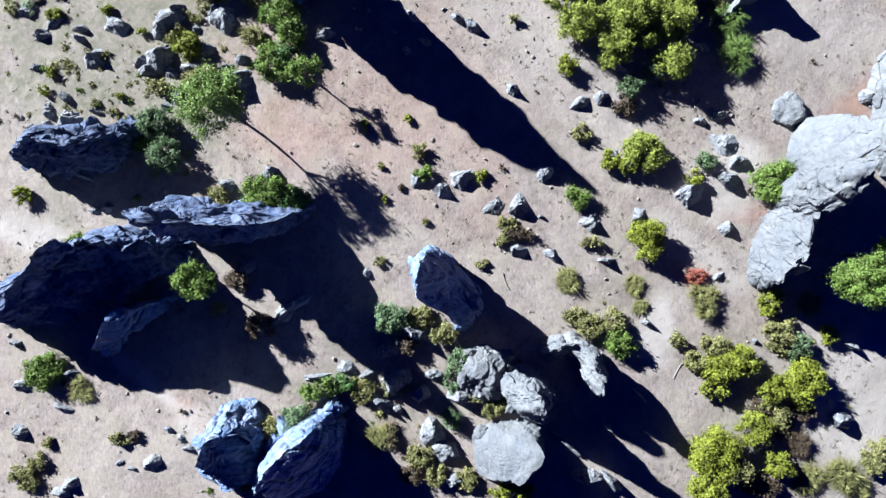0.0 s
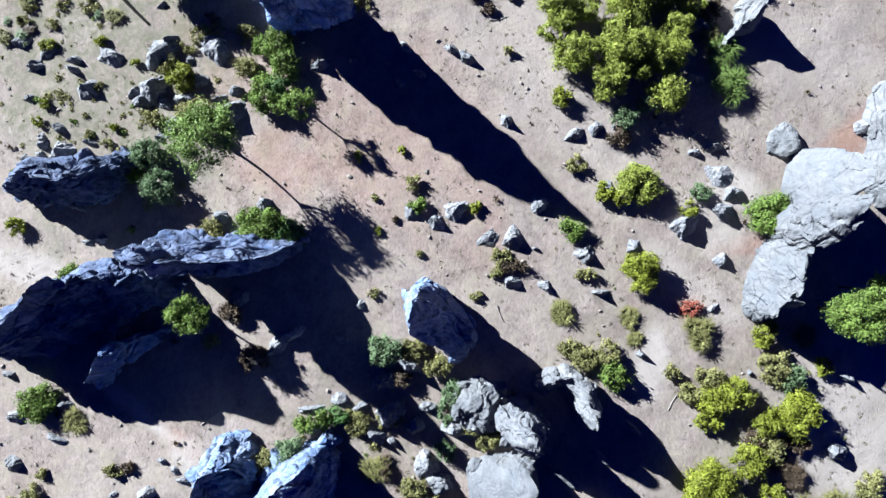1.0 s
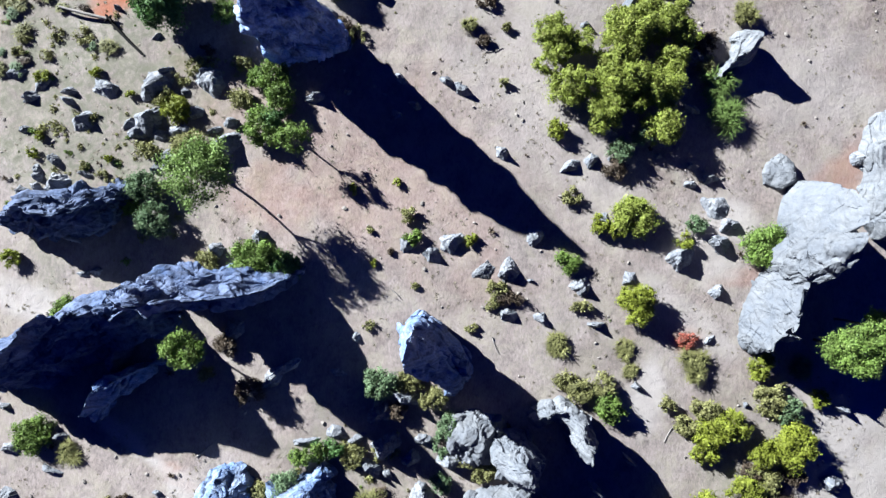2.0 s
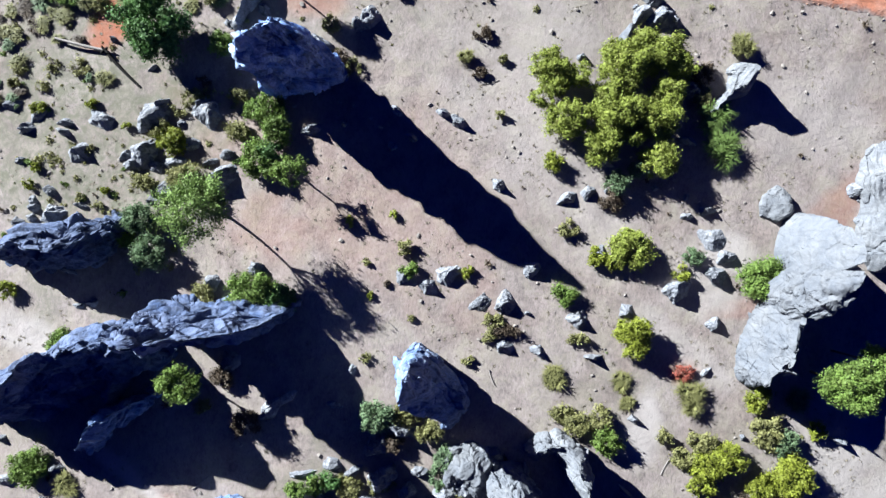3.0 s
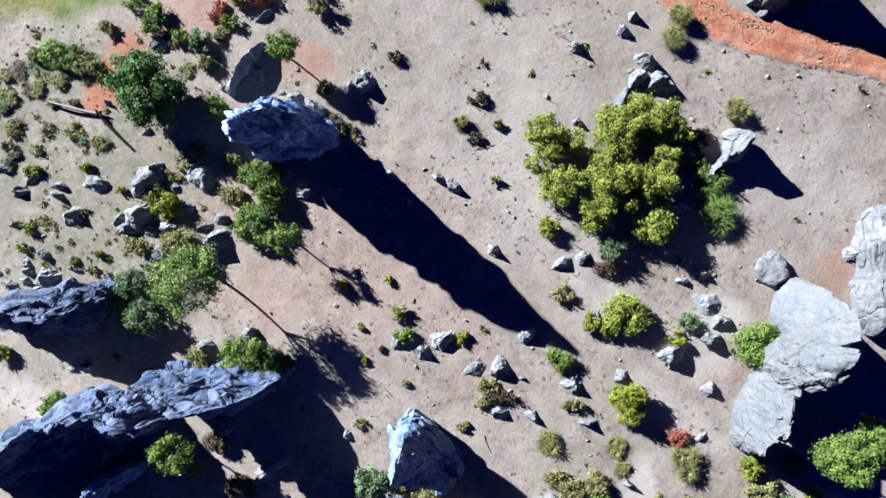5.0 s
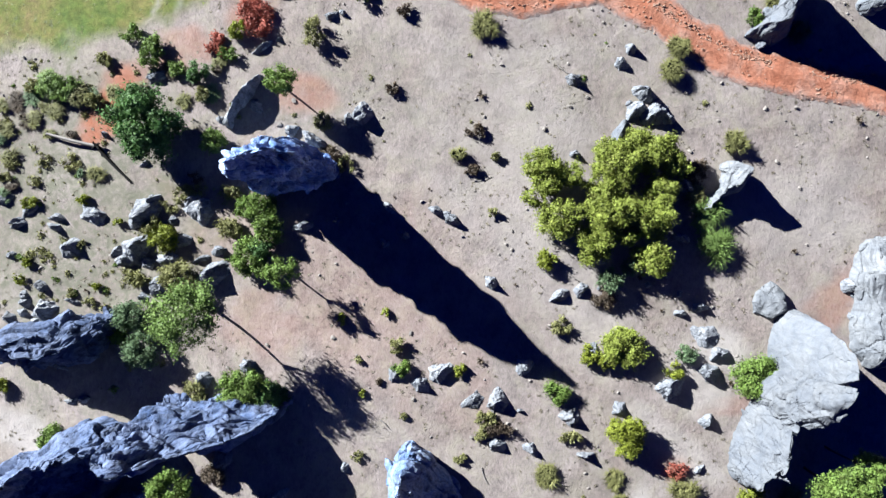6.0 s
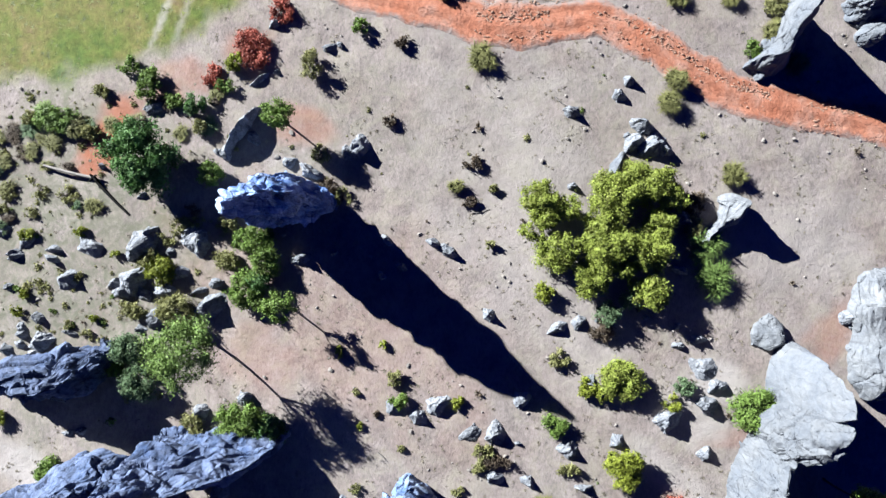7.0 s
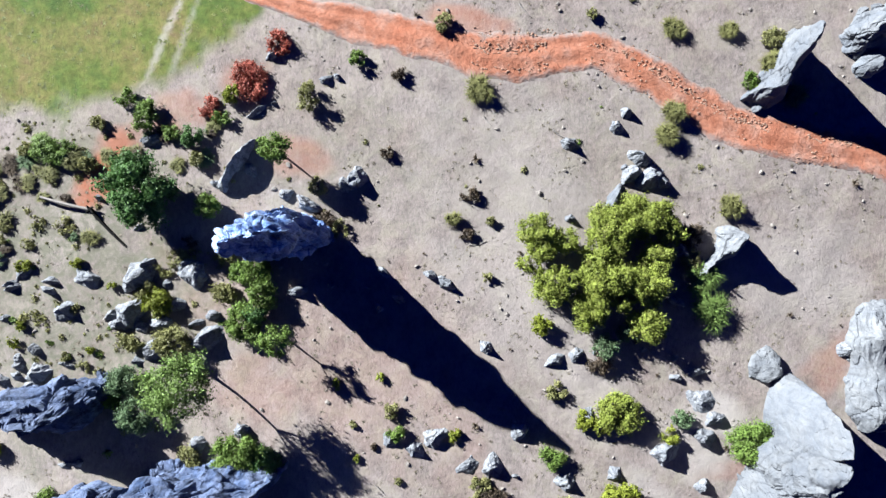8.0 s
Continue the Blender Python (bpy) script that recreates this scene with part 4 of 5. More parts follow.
boulder(5.66, 4.42, 3.19, 2.36, 0.69, 20, 48, 0.3, "low white limestone slab in dry grass")
boulder(15.96, 2.83, 2.48, 2.76, 1.84, 60, 49, 0.45)
boulder(14.97, 15.69, 3.04, 1.52, 1.26, 20, 50, 0.45)
boulder(17.06, 16.42, 2.49, 1.66, 1.49, 35, 51, 0.45)
boulder(18.60, 19.65, 3.05, 1.25, 1.03, -20, 52, 0.3)
boulder(19.07, 16.55, 0.83, 0.83, 0.57, 0, 53, 0.45)
boulder(23.45, 10.23, 0.97, 0.97, 0.80, 0, 54, 0.45)
boulder(18.26, 9.99, 2.07, 2.35, 1.49, 70, 55, 0.45)
boulder(28.00, 27.42, 2.33, 4.12, 2.76, 70, 56, 0.5, "grey limestone boulder under the pines")
boulder(27.83, 22.02, 1.10, 2.76, 1.84, 70, 57, 0.45)
boulder(30.16, 14.50, 2.35, 1.38, 1.49, 0, 58, 0.45)
boulder(27.73, 15.90, 0.97, 0.97, 0.80, 0, 59, 0.45)
boulder(30.80, 11.25, 3.03, 4.13, 0.90, 70, 60, 0.4)
boulder(24.37, 16.86, 0.97, 0.83, 0.69, 0, 62, 0.45)
boulder(27.89, 13.88, 1.81, 1.11, 1.15, 0, 63, 0.45)
boulder(26.48, 5.77, 3.86, 3.59, 2.64, 40, 64, 0.5, "white limestone boulder with a small shrub")
boulder(30.74, 7.56, 2.49, 3.60, 2.30, 70, 65, 0.4)
boulder(32.09, 9.34, 2.78, 2.08, 1.38, 20, 66, 0.3)
boulder(21.21, 3.60, 2.36, 1.95, 1.38, -50, 67, 0.5)
boulder(8.10, -0.14, 2.36, 1.81, 1.38, 10, 68, 0.45)
boulder(11.73, -0.64, 2.50, 1.53, 1.26, -30, 69, 0.45)
boulder(17.41, -1.24, 0.83, 2.36, 1.26, 80, 70, 0.45)
boulder(10.66, 3.45, 0.63, 0.98, 0.80, 80, 71, 0.45)
boulder(-8.24, -2.60, 1.39, 1.53, 0.92, 60, 72, 0.45)
boulder(-9.93, -6.41, 0.97, 2.37, 1.03, 70, 73, 0.45)
boulder(-15.93, -6.04, 4.86, 1.67, 1.61, 35, 74, 0.4)
boulder(-21.33, -1.80, 3.19, 3.19, 1.84, 20, 75, 0.45)
boulder(-41.05, -1.17, 1.38, 2.35, 2.07, 70, 76, 0.45)
boulder(-39.55, 8.13, 3.06, 1.25, 1.26, -20, 77, 0.45)
boulder(-38.13, 4.18, 1.81, 0.98, 0.80, 10, 78, 0.45)
boulder(-35.33, 1.56, 0.98, 0.56, 0.57, 0, 79, 0.45)
boulder(-17.20, -7.21, 4.18, 1.81, 2.07, 35, 80, 0.4)
boulder(-31.52, -23.32, 2.79, 2.37, 1.49, 30, 81, 0.45)
boulder(-35.34, -23.38, 1.54, 0.84, 0.57, 20, 82, 0.45)
boulder(-33.92, -24.03, 1.54, 0.70, 0.69, -20, 83, 0.45)
boulder(-29.83, -19.64, 1.54, 1.12, 0.69, -20, 84, 0.2)
boulder(-28.41, -20.67, 1.82, 1.12, 0.80, -40, 85, 0.45)
boulder(-27.68, -21.76, 1.82, 1.12, 0.80, -10, 86, 0.45)
boulder(-40.61, -13.60, 1.40, 2.09, 1.61, 60, 87, 0.45)
boulder(-47.04, -10.57, 1.26, 2.38, 1.38, 75, 88, 0.45)
boulder(-46.46, -15.14, 2.80, 1.54, 1.26, 0, 89, 0.45)
boulder(-41.98, -17.49, 3.50, 1.26, 0.92, -20, 90, 0.45)
boulder(-46.65, -20.26, 2.09, 2.09, 1.72, 0, 91, 0.45)
boulder(-40.91, -25.92, 3.07, 1.81, 1.61, 30, 92, 0.45)
boulder(-41.87, -26.68, 2.80, 1.40, 1.38, 0, 93, 0.45)
boulder(-5.66, -10.78, 4.16, 3.19, 2.99, 40, 94, 0.4, "dark limestone boulder in the crag's shade")
boulder(-2.96, -8.99, 2.36, 3.88, 2.76, 70, 95, 0.4)
boulder(-5.07, -14.42, 4.16, 3.47, 2.76, 10, 96, 0.4, "dark limestone boulder in the crag's shade")
boulder(-2.36, -15.68, 2.79, 2.09, 2.07, 30, 97, 0.45)
boulder(-6.54, -16.59, 2.09, 3.06, 2.07, 70, 98, 0.45)
boulder(-4.80, -17.26, 1.26, 1.54, 1.38, 60, 99, 0.45)
boulder(-8.14, -13.61, 1.54, 3.08, 1.38, -50, 100, 0.45)
boulder(-10.28, -13.02, 2.10, 2.80, 1.15, 55, 101, 0.3)
boulder(-13.65, -13.83, 4.20, 1.26, 0.92, 8, 102, 0.3)
boulder(-14.88, -15.19, 1.40, 0.98, 0.69, 0, 103, 0.45)
boulder(-1.14, -19.82, 3.60, 4.16, 2.99, 40, 104, 0.45)
boulder(2.17, -15.94, 2.36, 3.89, 2.53, 70, 105, 0.45)
boulder(3.98, -15.02, 3.19, 4.16, 2.76, 60, 106, 0.45)
boulder(5.80, -12.02, 2.78, 3.19, 2.53, -40, 107, 0.45)
boulder(7.29, -14.40, 2.77, 2.77, 2.99, 20, 108, 0.45)
boulder(-1.15, -13.60, 2.37, 1.81, 1.61, 0, 109, 0.45)
boulder(0.36, -21.68, 3.47, 4.17, 2.53, 50, 110, 0.45)
boulder(1.27, -24.76, 3.06, 1.81, 2.07, 10, 111, 0.45)
boulder(15.36, -24.55, 2.48, 4.14, 3.68, 80, 112, 0.4, "tall white limestone boulder with dark grooves")
boulder(18.20, -25.04, 4.17, 1.53, 2.30, -42, 113, 0.4)
boulder(13.70, -21.16, 6.27, 1.12, 1.84, -38, 114, 0.3)
boulder(17.66, -19.06, 4.19, 0.98, 1.61, -45, 115, 0.3)
boulder(21.08, -15.78, 2.80, 0.84, 0.92, -45, 116, 0.45)
boulder(43.63, -18.82, 3.48, 2.51, 2.18, -5, 117, 0.25, "rounded dark limestone boulder in shrub shade")
boulder(22.24, -8.14, 1.12, 2.38, 1.38, 60, 118, 0.6)
boulder(29.75, -2.99, 0.98, 1.82, 0.80, -45, 119, 0.45)
boulder(30.75, 2.19, 2.10, 1.82, 1.38, 20, 120, 0.45)
boulder(33.90, -10.00, 0.84, 0.98, 0.80, 0, 121, 0.45)
boulder(44.73, -10.57, 2.80, 1.40, 1.38, -20, 122, 0.45)
boulder(46.44, 16.73, 2.51, 2.09, 1.84, 20, 123, 0.45)
boulder(-45.05, 20.06, 1.82, 1.26, 0.80, 20, 126, 0.45)
boulder(-44.11, 23.52, 3.08, 0.98, 0.92, 25, 127, 0.45)
boulder(-39.80, 23.06, 0.98, 2.52, 1.15, 80, 128, 0.45)
boulder(-45.88, 26.23, 3.08, 1.82, 1.15, 10, 129, 0.45)
boulder(-40.91, 14.32, 2.09, 2.37, 1.61, 60, 130, 0.45)
boulder(-43.30, 14.96, 1.68, 1.82, 1.26, 30, 131, 0.45)
boulder(-41.83, 12.37, 2.08, 2.77, 1.84, 60, 132, 0.45)
boulder(-45.26, 13.27, 1.67, 2.08, 1.38, 70, 133, 0.45)
boulder(-9.11, 23.80, 1.25, 1.11, 1.03, 20, 134, 0.45)
boulder(-3.87, 21.39, 1.25, 1.39, 1.03, 30, 135, 0.45)
boulder(-1.88, 22.30, 1.11, 1.80, 1.15, 60, 136, 0.45)
boulder(-3.39, 25.19, 2.08, 1.11, 1.03, -40, 137, 0.45)
boulder(-12.36, 23.22, 3.04, 1.52, 1.84, 15, 138, 0.45)
boulder(24.10, 37.38, 2.06, 3.70, 2.99, 70, 139, 0.7, "sharp grey limestone spike behind the pines")
boulder(25.35, 35.37, 3.85, 3.02, 2.53, 40, 140, 0.6)
boulder(23.00, 35.62, 3.72, 2.34, 2.18, 40, 141, 0.5)
boulder(26.62, 34.79, 1.79, 2.48, 1.95, 60, 142, 0.6)
boulder(22.40, 36.40, 1.11, 1.11, 1.03, 0, 143, 0.45)
boulder(-21.44, 34.64, 1.66, 1.38, 1.15, 0, 147, 0.45)
boulder(-17.81, 36.14, 1.52, 2.07, 1.38, 60, 148, 0.45)
boulder(-31.85, 19.62, 3.04, 2.35, 1.84, 20, 149, 0.45)
boulder(-28.89, 25.92, 2.07, 1.80, 1.61, 60, 150, 0.45)
boulder(-25.60, 21.71, 2.35, 1.80, 1.49, 10, 151, 0.45)
boulder(-32.84, 20.50, 2.07, 1.66, 1.38, 40, 152, 0.45)
boulder(-24.72, 25.92, 2.77, 1.66, 1.38, 30, 153, 0.45)
boulder(-21.73, 20.50, 2.08, 1.52, 1.26, 0, 154, 0.45)

# ---- trees and shrubs ----
bush("tree", "slender light-green tree with thin leaning shadow", -22.53, 14.31, 3.43, 3.54, 9.2, "oak", 1, low=5.2, stem=0.13, leaf=0.13, gap=0.3, dense=0.42, category="tree")
bush("tree", "dense dark green round tree on the slope", -28.60, 33.80, 3.40, 4.10, 6.0, "drk", 2, stem=0.2, dense=1.1, leaf=0.16, category="tree")
bush("shrub", "leafy mid-green shrub on stony dry ground", -21.94, 32.31, 1.47, 1.59, 3.4, "grn", 3)
bush("tree", "small light-green tree on reddish soil", -14.48, 37.88, 1.83, 1.66, 4.8, "grn", 4, low=2.6, stem=0.1, category="tree")
bush("shrub", "leafy mid-green shrub on stony dry ground", -16.99, 25.06, 1.83, 1.77, 2.8, "grn", 5, gap=0.15)
bush("shrub", "leafy mid-green shrub on stony dry ground", -16.13, 22.70, 1.65, 1.77, 3.0, "grn", 6, gap=0.15)
bush("shrub", "leafy mid-green shrub on stony dry ground", -18.13, 19.75, 1.95, 2.07, 3.0, "grn", 7, gap=0.15)
bush("tree", "small bright green tree beside bushes", -14.05, 18.34, 1.89, 1.60, 4.8, "grn", 8, gap=0.35, dense=0.6, low=2.4, stem=0.1, category="tree")
bush("shrub", "dark green dense bush", -16.87, 20.62, 1.48, 1.48, 2.8, "drk", 9)
bush("shrub", "round yellow-green shrub with dense small leaves", -27.55, 21.89, 1.78, 1.60, 2.2, "yel", 10)
bush("shrub", "sparse olive-coloured dry shrub", -20.30, 22.94, 1.20, 1.20, 1.6, "oli", 11)
bush("shrub", "sparse olive-coloured dry shrub", -25.64, 17.58, 2.65, 1.77, 3.2, "oli", 12, gap=0.25)
bush("shrub", "sparse olive-coloured dry shrub", -30.52, 17.44, 1.37, 0.90, 1.6, "oli", 13)
bush("shrub", "grey-green shrub with soft foliage", -30.94, 13.58, 1.89, 1.77, 3.2, "gry", 14)
bush("shrub", "grey-green shrub with soft foliage", -29.59, 10.02, 2.11, 1.82, 3.8, "gry", 15)
bush("shrub", "sparse olive-coloured dry shrub", -24.15, 5.21, 1.49, 1.55, 2.0, "oli", 16)
bush("shrub", "leafy mid-green shrub on stony dry ground", -18.68, 5.92, 3.26, 2.07, 2.6, "grn", 17)
bush("shrub", "dark green dense bush", -15.49, 5.13, 2.08, 1.49, 2.2, "drk", 18)
bush("shrub", "leafy mid-green shrub on stony dry ground", -18.24, 3.38, 3.58, 0.84, 1.8, "grn", 19)
bush("shrub", "leafy mid-green shrub on stony dry ground", -29.04, 41.99, 1.43, 1.78, 2.2, "grn", 20)
bush("shrub", "dark green dense bush", -23.93, 39.61, 1.19, 1.43, 2.2, "drk", 21)
bush("shrub", "sparse olive-coloured dry shrub", -23.38, 37.29, 0.90, 1.02, 1.5, "oli", 22)
bush("shrub", "leafy mid-green shrub on stony dry ground", -26.09, 39.99, 1.02, 0.90, 1.4, "grn", 23)
bush("shrub", "leafy mid-green shrub on stony dry ground", -39.03, 38.35, 2.87, 1.49, 1.7, "oak", 24)
tussock("grass_clump", "leafy mid-green wiry clump on stony dry ground", -41.06, 38.79, 1.56, 1.4, "grn", 25)
tussock("grass_clump", "sparse olive-coloured dry wiry clump", -36.90, 37.31, 1.41, 1.3, "oli", 26)
bush("shrub", "sparse olive-coloured dry shrub", -35.67, 36.82, 1.50, 0.90, 1.4, "oli", 27)
bush("shrub", "rust-red dead-leaved shrub on red soil", -17.68, 45.65, 1.9, 2.3, 1.0, "red", 28, gap=0.3)
bush("shrub", "rust-red dead-leaved shrub on red soil", -21.92, 42.58, 1.2, 1.3, 0.8, "red", 29, gap=0.2)
bush("shrub", "round yellow-green shrub with dense small leaves", -19.57, 44.14, 1.07, 1.31, 1.7, "yel", 30)
bush("shrub", "leafy mid-green shrub on stony dry ground", -20.72, 41.80, 1.02, 0.90, 1.3, "grn", 31)
bush("shrub", "rust-red dead-leaved shrub on red soil", -14.72, 49.75, 1.3, 1.5, 1.1, "red", 32, gap=0.3)
bush("shrub", "sparse olive-coloured dry shrub", -11.30, 43.86, 1.25, 1.72, 2.4, "oli", 33, gap=0.15)
bush("shrub", "leafy mid-green shrub on stony dry ground", -6.20, 47.92, 0.96, 1.02, 1.6, "grn", 34)
bush("shrub", "withered brown shrub with bare twigs", -1.86, 46.20, 0.78, 0.84, 1.1, "brn", 35, gap=0.3)
bush("shrub", "sparse olive-coloured dry shrub", 2.94, 51.52, 1.02, 1.02, 1.5, "oli", 36)
tussock("grass_clump", "sparse olive-coloured dry wiry clump", 6.83, 44.49, 1.56, 1.3, "oli", 37)
tussock("grass_clump", "sparse olive-coloured dry wiry clump", 27.40, 42.33, 1.43, 1.8, "oli", 38)
tussock("grass_clump", "sparse olive-coloured dry wiry clump", 26.54, 39.97, 1.49, 1.6, "oli", 39)
bush("shrub", "sparse olive-coloured dry shrub", 38.44, 50.35, 1.32, 1.20, 1.4, "oli", 40)
tussock("grass_clump", "sparse olive-coloured dry wiry clump", 37.96, 47.77, 1.35, 1.4, "oli", 41)
bush("shrub", "leafy mid-green shrub on stony dry ground", 35.86, 45.68, 1.02, 1.02, 1.4, "grn", 42)
tussock("grass_clump", "sparse olive-coloured dry wiry clump", 33.62, 32.38, 1.44, 1.5, "oli", 43)
tussock("grass_clump", "sparse olive-coloured dry wiry clump", 27.55, 51.25, 1.26, 1.1, "oli", 44)
tussock("grass_clump", "sparse olive-coloured dry wiry clump", 33.27, 51.15, 1.17, 1.0, "oli", 45)
bush("shrub", "sparse olive-coloured dry shrub", 18.74, 52.71, 0.66, 0.60, 1.0, "oli", 46)
tussock("grass_clump", "grey-green wiry clump with soft foliage", 40.59, 44.15, 1.34, 1.6, "gry", 47)
bush("shrub", "withered brown shrub with bare twigs", -3.07, 37.82, 0.78, 0.84, 0.9, "brn", 48, gap=0.3)
bush("shrub", "withered brown shrub with bare twigs", 5.77, 33.37, 1.02, 0.90, 0.9, "brn", 49, gap=0.3)
tussock("grass_clump", "sparse olive-coloured dry wiry clump", 3.96, 30.60, 0.93, 1.1, "oli", 50)
bush("shrub", "withered brown shrub with bare twigs", 5.65, 29.22, 1.20, 0.60, 0.8, "brn", 51, gap=0.3)
bush("shrub", "sparse olive-coloured dry shrub", 7.93, 30.61, 0.60, 0.48, 0.8, "oli", 52)
bush("shrub", "sparse olive-coloured dry shrub", 7.45, 24.71, 0.78, 0.54, 0.9, "oli", 53)
bush("shrub", "round yellow-green shrub with dense small leaves", -8.47, 13.30, 0.42, 0.78, 1.0, "yel", 54)
bush("shrub", "round yellow-green shrub with dense small leaves", -3.86, 14.00, 0.54, 0.48, 0.8, "yel", 55)
bush("shrub", "sparse olive-coloured dry shrub", -6.70, 8.91, 0.36, 0.36, 0.6, "oli", 56)
bush("tree", "bright green pine with clumped needles in a close stand", 12.70, 29.40, 2.20, 2.09, 3.9, "lim", 57, gap=0.14, leaf=0.105, category="tree")
bush("tree", "bright green pine with clumped needles in a close stand", 12.10, 26.30, 1.66, 1.59, 3.6, "lim", 58, gap=0.14, leaf=0.105, category="tree")
bush("tree", "bright green pine with clumped needles in a close stand", 14.50, 23.90, 2.33, 2.21, 3.9, "lim", 59, gap=0.14, leaf=0.105, category="tree")
bush("tree", "bright green pine with clumped needles in a close stand", 15.60, 28.50, 1.53, 1.46, 3.5, "lim", 60, gap=0.14, leaf=0.105, category="tree")
bush("tree", "bright green pine with clumped needles in a close stand", 13.30, 27.70, 1.66, 1.59, 3.6, "lim", 61, gap=0.14, leaf=0.105, category="tree")
bush("tree", "bright green pine with clumped needles in a close stand", 20.70, 30.00, 2.67, 2.54, 4.1, "lim", 62, gap=0.14, leaf=0.105, category="tree")
bush("tree", "bright green pine with clumped needles in a close stand", 23.30, 31.00, 2.60, 2.47, 4.1, "lim", 63, gap=0.14, leaf=0.105, category="tree")
bush("tree", "bright green pine with clumped needles in a close stand", 25.50, 31.20, 1.94, 1.83, 3.7, "lim", 64, gap=0.14, leaf=0.105, category="tree")
bush("tree", "bright green pine with clumped needles in a close stand", 18.90, 27.80, 2.00, 1.90, 3.8, "lim", 65, gap=0.14, leaf=0.105, category="tree")
bush("tree", "bright green pine with clumped needles in a close stand", 19.70, 24.80, 2.93, 2.78, 4.3, "lim", 66, gap=0.14, leaf=0.105, category="tree")
bush("tree", "bright green pine with clumped needles in a close stand", 18.10, 21.10, 2.33, 2.21, 3.9, "lim", 210, gap=0.14, leaf=0.105, category="tree")
bush("tree", "bright green pine with clumped needles in a close stand", 25.30, 26.70, 2.13, 2.03, 3.8, "lim", 211, gap=0.14, leaf=0.105, category="tree")
bush("tree", "bright green pine with clumped needles in a close stand", 23.80, 23.90, 2.39, 2.27, 4.0, "lim", 212, gap=0.14, leaf=0.105, category="tree")
bush("tree", "bright green pine with clumped needles in a close stand", 24.30, 19.50, 2.13, 2.03, 3.8, "lim", 213, gap=0.14, leaf=0.105, category="tree")
bush("tree", "bright green pine with clumped needles in a close stand", 26.60, 29.40, 1.60, 1.52, 3.5, "lim", 214, gap=0.14, leaf=0.105, category="tree")
bush("tree", "bright green pine with clumped needles in a close stand", 21.60, 22.30, 1.49, 1.42, 3.5, "lim", 215, gap=0.14, leaf=0.105, category="tree")
bush("shrub", "grey-green shrub with soft foliage", 22.20, 19.00, 1.10, 1.05, 2.6, "gry", 67)
bush("shrub", "grey-green shrub with soft foliage", 19.90, 17.40, 1.46, 1.38, 2.6, "gry", 68)
tussock("grass_clump", "tall green wiry clump beside the pines", 30.58, 24.15, 1.93, 2.0, "oak", 69)
tussock("grass_clump", "tall green wiry clump beside the pines", 31.24, 20.90, 2.08, 2.2, "oak", 70)
tussock("grass_clump", "sparse olive-coloured dry wiry clump", 29.14, 26.53, 1.34, 2.0, "oli", 71)
bush("shrub", "withered brown shrub with bare twigs", 29.28, 28.92, 1.50, 1.80, 1.4, "brn", 72, gap=0.3)
bush("shrub", "round yellow-green shrub with dense small leaves", 13.27, 19.66, 1.13, 1.31, 1.7, "yel", 73)
bush("shrub", "olive-yellow shrub among small rocks", 21.40, 10.30, 2.45, 2.30, 2.4, "lim", 74, gap=0.2)
bush("shrub", "round yellow-green shrub with dense small leaves", 19.60, 8.90, 1.30, 1.10, 1.8, "yel", 75)
bush("shrub", "round yellow-green shrub with dense small leaves", 17.88, 9.49, 1.02, 1.20, 1.6, "yel", 76)
bush("shrub", "sparse olive-coloured dry shrub", 14.96, 12.39, 1.20, 1.08, 0.9, "oli", 77, gap=0.3)
bush("shrub", "withered brown shrub with bare twigs", 19.47, 15.70, 1.50, 1.50, 0.9, "brn", 78, gap=0.4)
bush("shrub", "grey-green shrub with soft foliage", 28.38, 9.46, 1.20, 1.02, 1.4, "gry", 79)
bush("shrub", "soft green leafy shrub against the white massif", 36.0, 7.00, 2.72, 2.84, 2.8, "grn", 80, gap=0.25)
bush("shrub", "round yellow-green shrub with dense small leaves", 27.22, 7.63, 0.90, 0.90, 1.2, "yel", 81)
bush("shrub", "sparse olive-coloured dry shrub", -2.45, 10.47, 0.90, 1.02, 1.3, "oli", 82)
bush("shrub", "leafy mid-green shrub on stony dry ground", -2.03, 8.07, 1.14, 1.02, 1.3, "grn", 83)
bush("shrub", "round yellow-green shrub with dense small leaves", 4.20, 8.00, 0.78, 0.78, 0.9, "yel", 84)
bush("shrub", "leafy mid-green shrub on stony dry ground", 14.48, 5.29, 1.44, 1.38, 1.5, "grn", 85)
bush("shrub", "sparse olive-coloured dry shrub", 6.84, 2.61, 1.32, 1.02, 1.0, "oli", 86, gap=0.2)
bush("shrub", "withered brown shrub with bare twigs", 8.22, 1.49, 1.81, 1.21, 0.9, "brn", 87, gap=0.4)
bush("shrub", "sparse olive-coloured dry shrub", 6.41, 0.89, 0.79, 0.79, 0.9, "oli", 88)
bush("shrub", "sparse olive-coloured dry shrub", 15.77, 0.59, 1.51, 0.79, 0.9, "oli", 89, gap=0.3)
bush("shrub", "round bright yellow-green shrub casting a long shadow", 21.75, 0.94, 2.02, 2.25, 3.0, "yel", 90, dense=1.3)
tussock("grass_clump", "sparse olive-coloured dry wiry clump", 13.35, -3.34, 1.27, 0.9, "oli", 91)
bush("shrub", "sparse olive-coloured dry shrub", -6.91, -1.27, 0.79, 0.61, 0.6, "oli", 92, gap=0.3)
bush("shrub", "round yellow-green shrub with dense small leaves", -6.30, 5.40, 0.36, 0.42, 0.6, "yel", 93)
bush("shrub", "sparse olive-coloured dry shrub", -1.94, 2.96, 0.36, 0.36, 0.5, "oli", 94)
bush("shrub", "sparse olive-coloured dry shrub", 4.12, -1.57, 0.73, 0.55, 0.6, "oli", 95)
